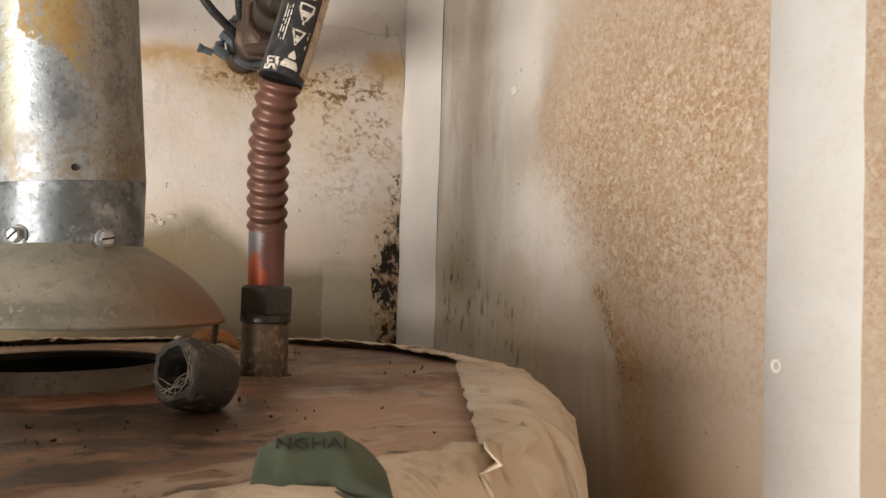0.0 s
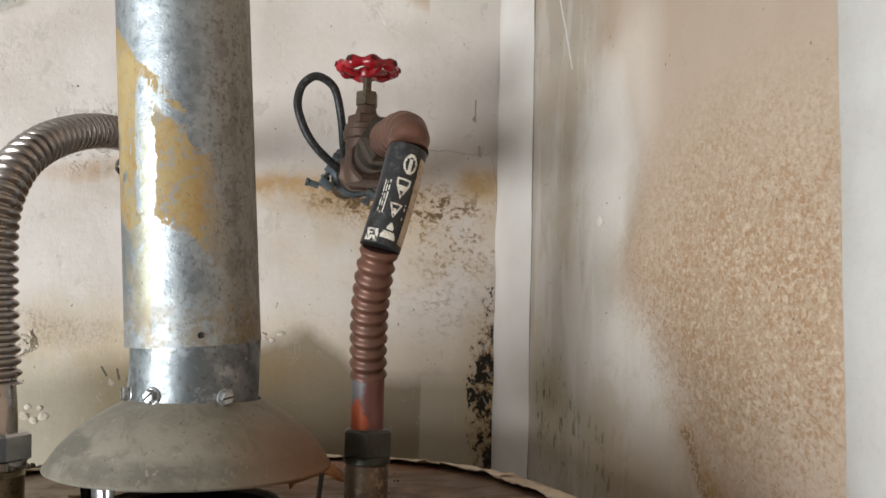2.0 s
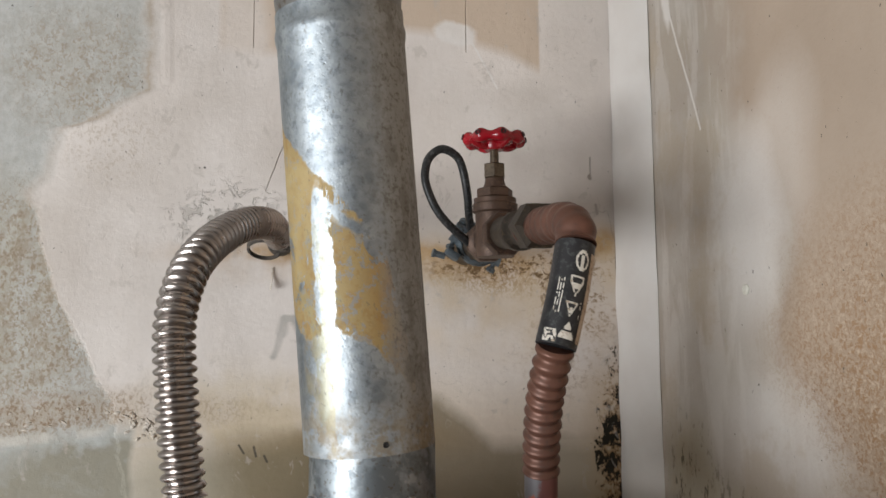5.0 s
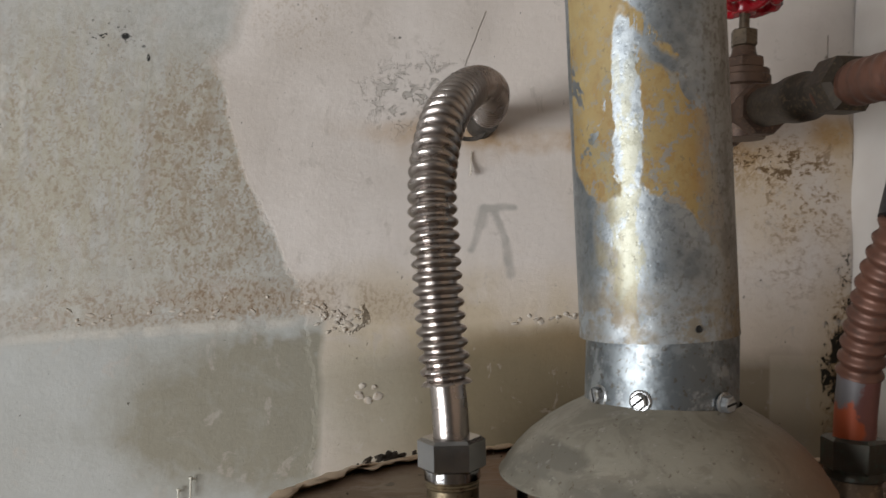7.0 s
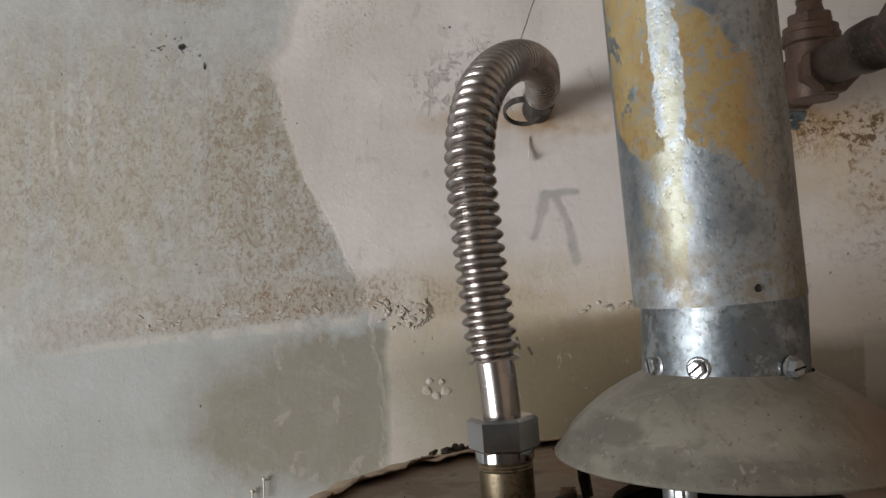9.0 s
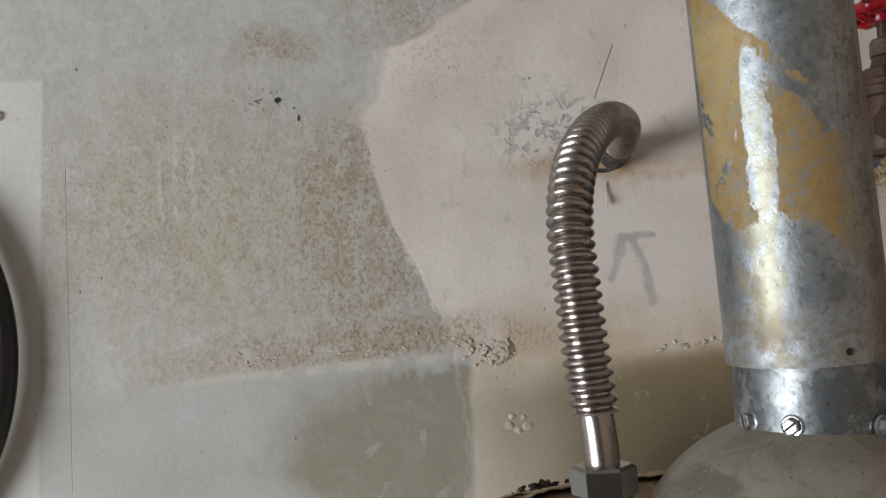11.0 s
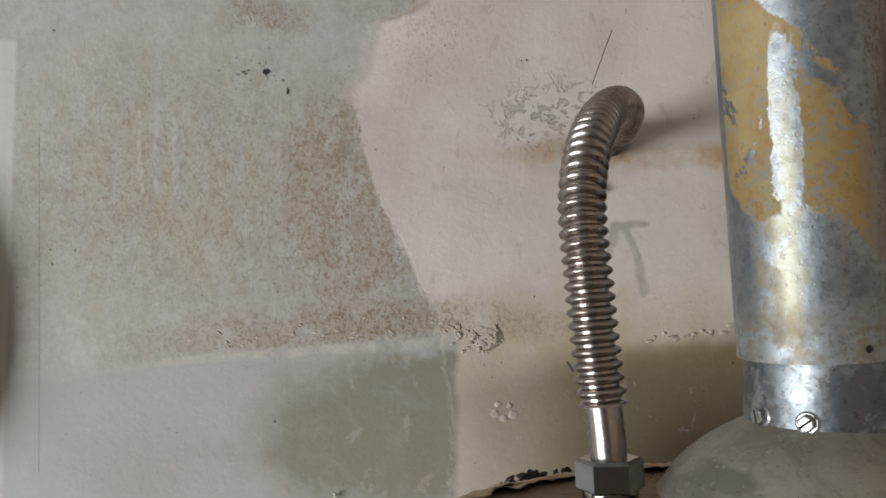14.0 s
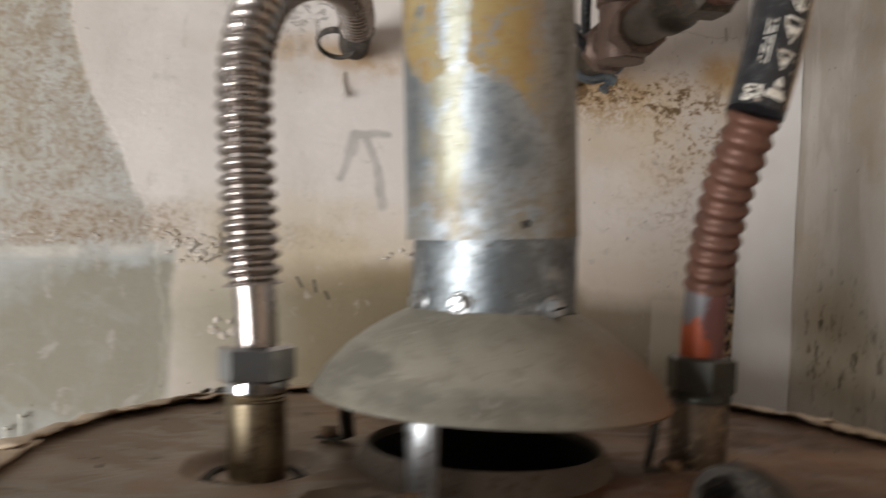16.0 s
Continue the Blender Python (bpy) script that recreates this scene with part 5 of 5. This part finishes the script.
def green_tag():
    h = thing("paper_tag", "crumpled green paper tag with dark lettering", "paper tag", (0.0375, 0.481, TZ - 0.0015))
    h.rotation_euler, h.scale = (0, 0, radians(-14)), (0.82, 0.82, 0.82)
    bm = bmesh.new()
    nu, nv = 30, 18
    # a folded sheet: up over a ridge and down behind it
    prof = [(-0.0150, 0.0010), (-0.0135, 0.0040), (-0.0120, 0.0110), (-0.0060, 0.0175), (0.0020, 0.0215), (0.0060, 0.0195), (0.0100, 0.0060)]
    ln, _ = spline([(0, y, z) for y, z in prof], nv + 1)
    grid = []
    for i in range(nu + 1):
        row = []
        u = i / nu
        for j in range(nv + 1):
            v = j / nv
            k = 1.0 - 0.55 * max(0.0, (u - 0.62) / 0.38) ** 1.5 - 0.18 * max(0.0, 0.2 - u) / 0.2
            x = -0.0205 + 0.0415 * u + 0.0040 * (v - 0.4) * (1 - 2 * u)
            p = ln[j]
            row.append(bm.verts.new((x, p.y + 0.0035 * (u - 0.5) + 0.0012 * noise.noise((u * 4, v * 3, 1)), p.z * k + 0.0013 * noise.noise((u * 6, v * 5, 2)))))
        grid.append(row)
    for i in range(nu):
        for j in range(nv):
            bm.faces.new((grid[i][j], grid[i + 1][j], grid[i + 1][j + 1], grid[i][j + 1]))
    sheet = part("sheet", bm, TAG_GREEN, h, "", 50)
    mod = sheet.modifiers.new("thick", "SOLIDIFY")
    mod.thickness = 0.0006
    flap = bmesh.new()
    vs = [flap.verts.new(p) for p in ((-0.004, -0.0165, 0.0012), (0.012, -0.0175, 0.0010), (0.016, -0.0140, 0.0030), (0.004, -0.0140, 0.0075))]
    flap.faces.new(vs)
    mod = part("flap", flap, TAG_PALE, h, "pale folded flap").modifiers.new("thick", "SOLIDIFY")
    mod.thickness = 0.0006
    cur = bpy.data.curves.new("lettering", "FONT")
    cur.body, cur.size, cur.extrude = "NGHAI", 0.0072, 0.0002
    ob = new("lettering", cur)
    me = bpy.data.meshes.new_from_object(ob)
    bpy.data.objects.remove(ob)
    me.materials.append(TAG_INK)
    ob = new("lettering", me)
    ob.parent = sheet
    ob.matrix_basis = Matrix.Translation((-0.0150, -0.0062, 0.0186)) @ Matrix.Rotation(radians(27), 4, "X")
    tagged(ob, "dark green printed letters")


pipe_coupling()
green_tag()


# ---- the racket on the wall ----
def racket():
    cx, cy, cz, a, b = -0.7015, 0.9945, 1.638, 0.120, 0.160
    h = thing("racket", "black racket with red inner band hung on the wall", "racket", (cx, cy, cz))

    def loop(ra, rb, tr, dep, n=96):
        rings = []
        for i in range(n):
            t = 2 * math.pi * i / n
            c, s = math.cos(t), math.sin(t)
            rings.append([((ra + tr * math.cos(q)) * c, dep * math.sin(q), (rb + tr * math.cos(q)) * s) for q in (2 * math.pi * k / 12 for k in range(12))])
        return rings_mesh(rings, False, True)
    part("frame", loop(a + 0.0038, b + 0.0038, 0.0054, 0.0100), RACKET_BLACK, h, "black lacquered oval frame")
    part("inner_band", loop(a - 0.0042, b - 0.0042, 0.0040, 0.0108), RACKET_RED, h, "red inner band")
    for k in range(-8, 9):
        x = k * 0.0125
        zz = (b - 0.012) * math.sqrt(1 - (x / (a - 0.010)) ** 2)
        part("string", sweep([Vector((x, 0.0008, -zz)), Vector((x, 0.0008, zz))], 0.0007, 6), STRING, h)
    for k in range(-11, 12):
        z = k * 0.0125
        xx = (a - 0.012) * math.sqrt(1 - (z / (b - 0.010)) ** 2)
        part("string", sweep([Vector((-xx, -0.0006, z)), Vector((xx, -0.0006, z))], 0.0007, 6), STRING, h)
    for k in range(60):
        t = 2 * math.pi * k / 60
        p = Vector(((a - 0.0085) * math.cos(t), -0.0040, (b - 0.0085) * math.sin(t)))
        part("grommet", placed(block(-0.0014, -0.0022, -0.0008, 0.0014, 0.0022, 0.0008), Matrix.Translation(p) @ Matrix.Rotation(-math.atan2(b * math.sin(t), a * math.cos(t)), 4, "Y")), STRING if k % 2 else RACKET_BLACK, h)
    part("shaft", sweep([Vector((0, 0, -b - 0.006)), Vector((0, 0, -b - 0.14))], 0.009, 16), RACKET_BLACK, h)
    part("grip", sweep([Vector((0, 0, -b - 0.14)), Vector((0, 0, -b - 0.32))], 0.0145, 8), RUBBER, h, "black wrapped grip")
    # lettering round the frame
    for body, size, a0 in (("NANO TITANIUM", 0.0062, -44.0),):
        for i, ch in enumerate(body):
            if ch == " ":
                continue
            t = radians(a0 + i * 2.35)
            cur = bpy.data.curves.new("letter", "FONT")
            cur.body, cur.size, cur.extrude, cur.align_x = ch, size, 0.0001, "CENTER"
            ob = new("letter", cur)
            me = bpy.data.meshes.new_from_object(ob)
            bpy.data.objects.remove(ob)
            me.materials.append(STRING)
            ob = new("letter", me)
            ob.parent = h
            p = Vector(((a - 0.0058) * math.cos(t), -0.0112, (b - 0.0058) * math.sin(t)))
            tang = math.atan2(b * math.cos(t), -a * math.sin(t))
            ob.matrix_basis = Matrix.Translation(p) @ Matrix.Rotation(-tang, 4, "Y") @ Matrix.Rotation(radians(90), 4, "X")


racket()
tagged(part("wall_nail", placed(lathe([(0.0045, -0.012), (0.0045, 0.002), (0.003, 0.004), (0.001, 0.0045)], 18), along((-0.601, NY, 1.847), (-0.601, NY - 1, 1.847))), PALE, None), "pale round nail head in the plaster", "nail")
for y, z in ((0.5512, 1.573), (0.8122, 1.7469)):
    tagged(part("drywall_screw", placed(lathe([(0.0042, -0.006), (0.0042, 0.001), (0.0025, 0.0018), (0.0008, 0.001)], 16), along((EX, y, z), (EX - 1, y, z))), PALE, None), "pale filled screw head in the wall", "screw")


def loose_bits():
    """Crumbs of dirt and rust on the heater's top, too many to count."""
    rng = random.Random(11)
    bm = bmesh.new()
    spots = [(-0.150, 0.925, 0.010, 12), (-0.125, 0.930, 0.006, 5), (-0.170, 0.905, 0.008, 5), (-0.085, 0.93, 0.02, 14), (0.10, 0.79, 0.05, 16), (0.05, 0.60, 0.07, 14), (-0.10, 0.66, 0.05, 8), (0.15, 0.70, 0.04, 8), (-0.18, 0.78, 0.05, 6), (-0.02, 0.575, 0.07, 14), (0.02, 0.645, 0.02, 12)]
    for cx, cy, spread, n in spots:
        for k in range(n):
            x, y = rng.gauss(cx, spread * 0.5), rng.gauss(cy, spread * 0.5)
            r = rng.uniform(0.0003, 0.0009) if spread > 0.015 else rng.uniform(0.0015, 0.0042)
            m = Matrix.Translation((x, y, TZ + 0.0209 * (x - CX) + 0.0014)) @ Euler((rng.random() * 6, rng.random() * 6, rng.random() * 6)).to_matrix().to_4x4() @ Matrix.Diagonal((r * 1.5, r, r * 0.6, 1))
            bmesh.ops.create_icosphere(bm, subdivisions=1, radius=1.0, matrix=m)
    for v in bm.verts:
        v.co += 0.0003 * Vector((noise.noise(v.co * 900), noise.noise(v.co * 900 + Vector((5, 0, 0))), noise.noise(v.co * 900 + Vector((0, 7, 0)))))
    tagged(part("dirt_crumbs", bm, DEBRIS, None, "", 0), "dark crumbs of dirt scattered on the heater", "dirt", kind="stuff")


def rust_flake():
    """A curled rusty scrap between the hood and the pipe."""
    bm = bmesh.new()
    rows = []
    for i in range(15):
        u = i / 14
        rows.append([bm.verts.new((0.030 + 0.042 * u, 0.787 + 0.010 * v + 0.003 * noise.noise((u * 4, v, 0)), 1.5525 + 0.020 * math.sin(u * 2.6 + 0.3) * (0.6 + 0.4 * v) + 0.003 * noise.noise((u * 6, v * 3, 3)))) for v in (0, 0.3, 0.6, 1.0)])
    for p, q in zip(rows, rows[1:]):
        for j in range(3):
            bm.faces.new((p[j], p[j + 1], q[j + 1], q[j]))
    ob = part("rust_flake", bm, RUST_ORANGE, None, "", 50)
    mod = ob.modifiers.new("thick", "SOLIDIFY")
    mod.thickness = 0.0010
    tagged(ob, "curled orange rusty scrap behind the hood", "scrap")


def plaster_details(wall):
    """Blisters, chips and a small crater that stand proud of the plaster."""
    rng = random.Random(7)

    def lump(x, z, rx, rz, d, name="plaster_chip"):
        bm = bmesh.new()
        bmesh.ops.create_icosphere(bm, subdivisions=2, radius=1.0)
        for v in bm.verts:
            v.co *= 1 + 0.35 * noise.noise(v.co * 1.7 + Vector((x * 90, z * 90, 0)))
        bm.transform(Matrix.Translation((x, NY, z)) @ Matrix.Rotation(rng.uniform(-0.6, 0.6), 4, "Y") @ Matrix.Diagonal((rx, d, rz, 1)))
        part(name, bm, CHIP, wall)

    for k in range(16):
        x = -0.045 + 0.085 * k / 15 + rng.uniform(-0.003, 0.003)
        lump(x, 1.642 + 0.10 * (x + 0.03) + rng.uniform(-0.004, 0.004), rng.uniform(0.0018, 0.0042), rng.uniform(0.0012, 0.0028), rng.uniform(0.0008, 0.0018), "plaster_blister")
    for k in range(13):
        a = k / 13 * 6.28
        q = rng.uniform(0.5, 1.1)
        lump(-0.187 + 0.019 * q * math.cos(a) + rng.uniform(-0.004, 0.004), 1.638 + 0.008 * q * math.sin(a) + rng.uniform(-0.003, 0.003), rng.uniform(0.0012, 0.0055), rng.uniform(0.0007, 0.0022), rng.uniform(0.0005, 0.0018))
    for x, z, r in ((-0.1705, 1.5785, 0.0040), (-0.1630, 1.5745, 0.0036), (-0.1555, 1.5780, 0.0042), (-0.1680, 1.5860, 0.0028), (-0.1585, 1.5850, 0.0026)):
        lump(x, z, r, r * 0.8, 0.0013, "plaster_blister")
    for k in range(26):
        x = rng.uniform(-0.42, -0.20)
        lump(x, 1.652 + 0.09 * (x + 0.2) + rng.gauss(0, 0.005), rng.uniform(0.0012, 0.0034), rng.uniform(0.0007, 0.0016), rng.uniform(0.0004, 0.0010))
    # a curling strip of paint below the stub
    bm = bmesh.new()
    rows = []
    for i in range(9):
        u = i / 8
        rows.append([bm.verts.new((-0.086 + 0.0013 * v - 0.0012 * u * u, NY - 0.001 - 0.004 * u * u * (1 + v), 1.775 - 0.020 * u + 0.002 * v)) for v in (0, 0.5, 1.0)])
    for p, q in zip(rows, rows[1:]):
        for j in range(2):
            bm.faces.new((p[j], p[j + 1], q[j + 1], q[j]))
    ob = part("paint_curl", bm, CHIP, wall, "curling strip of loose paint")
    ob.modifiers.new("thick", "SOLIDIFY").thickness = 0.0003


loose_bits()
rust_flake()
plaster_details(bpy.data.objects["wall_north"])
for x, z in ((-0.306, 1.505), (-0.297, 1.514)):
    peg = join(placed(lathe([(0.0007, 0), (0.0007, 0.014), (0.0014, 0.0145), (0.0014, 0.0158)], 12), Matrix.Translation((x, NY - 0.004, z - 0.014))), placed(lathe([(0.0007, 0), (0.0007, 0.012)], 10), along((x, NY - 0.004, z - 0.001), (x, NY + 1, z - 0.001))))
    tagged(part("wall_peg", peg, PALE, None), "small pale peg in the plaster behind the heater", "peg")
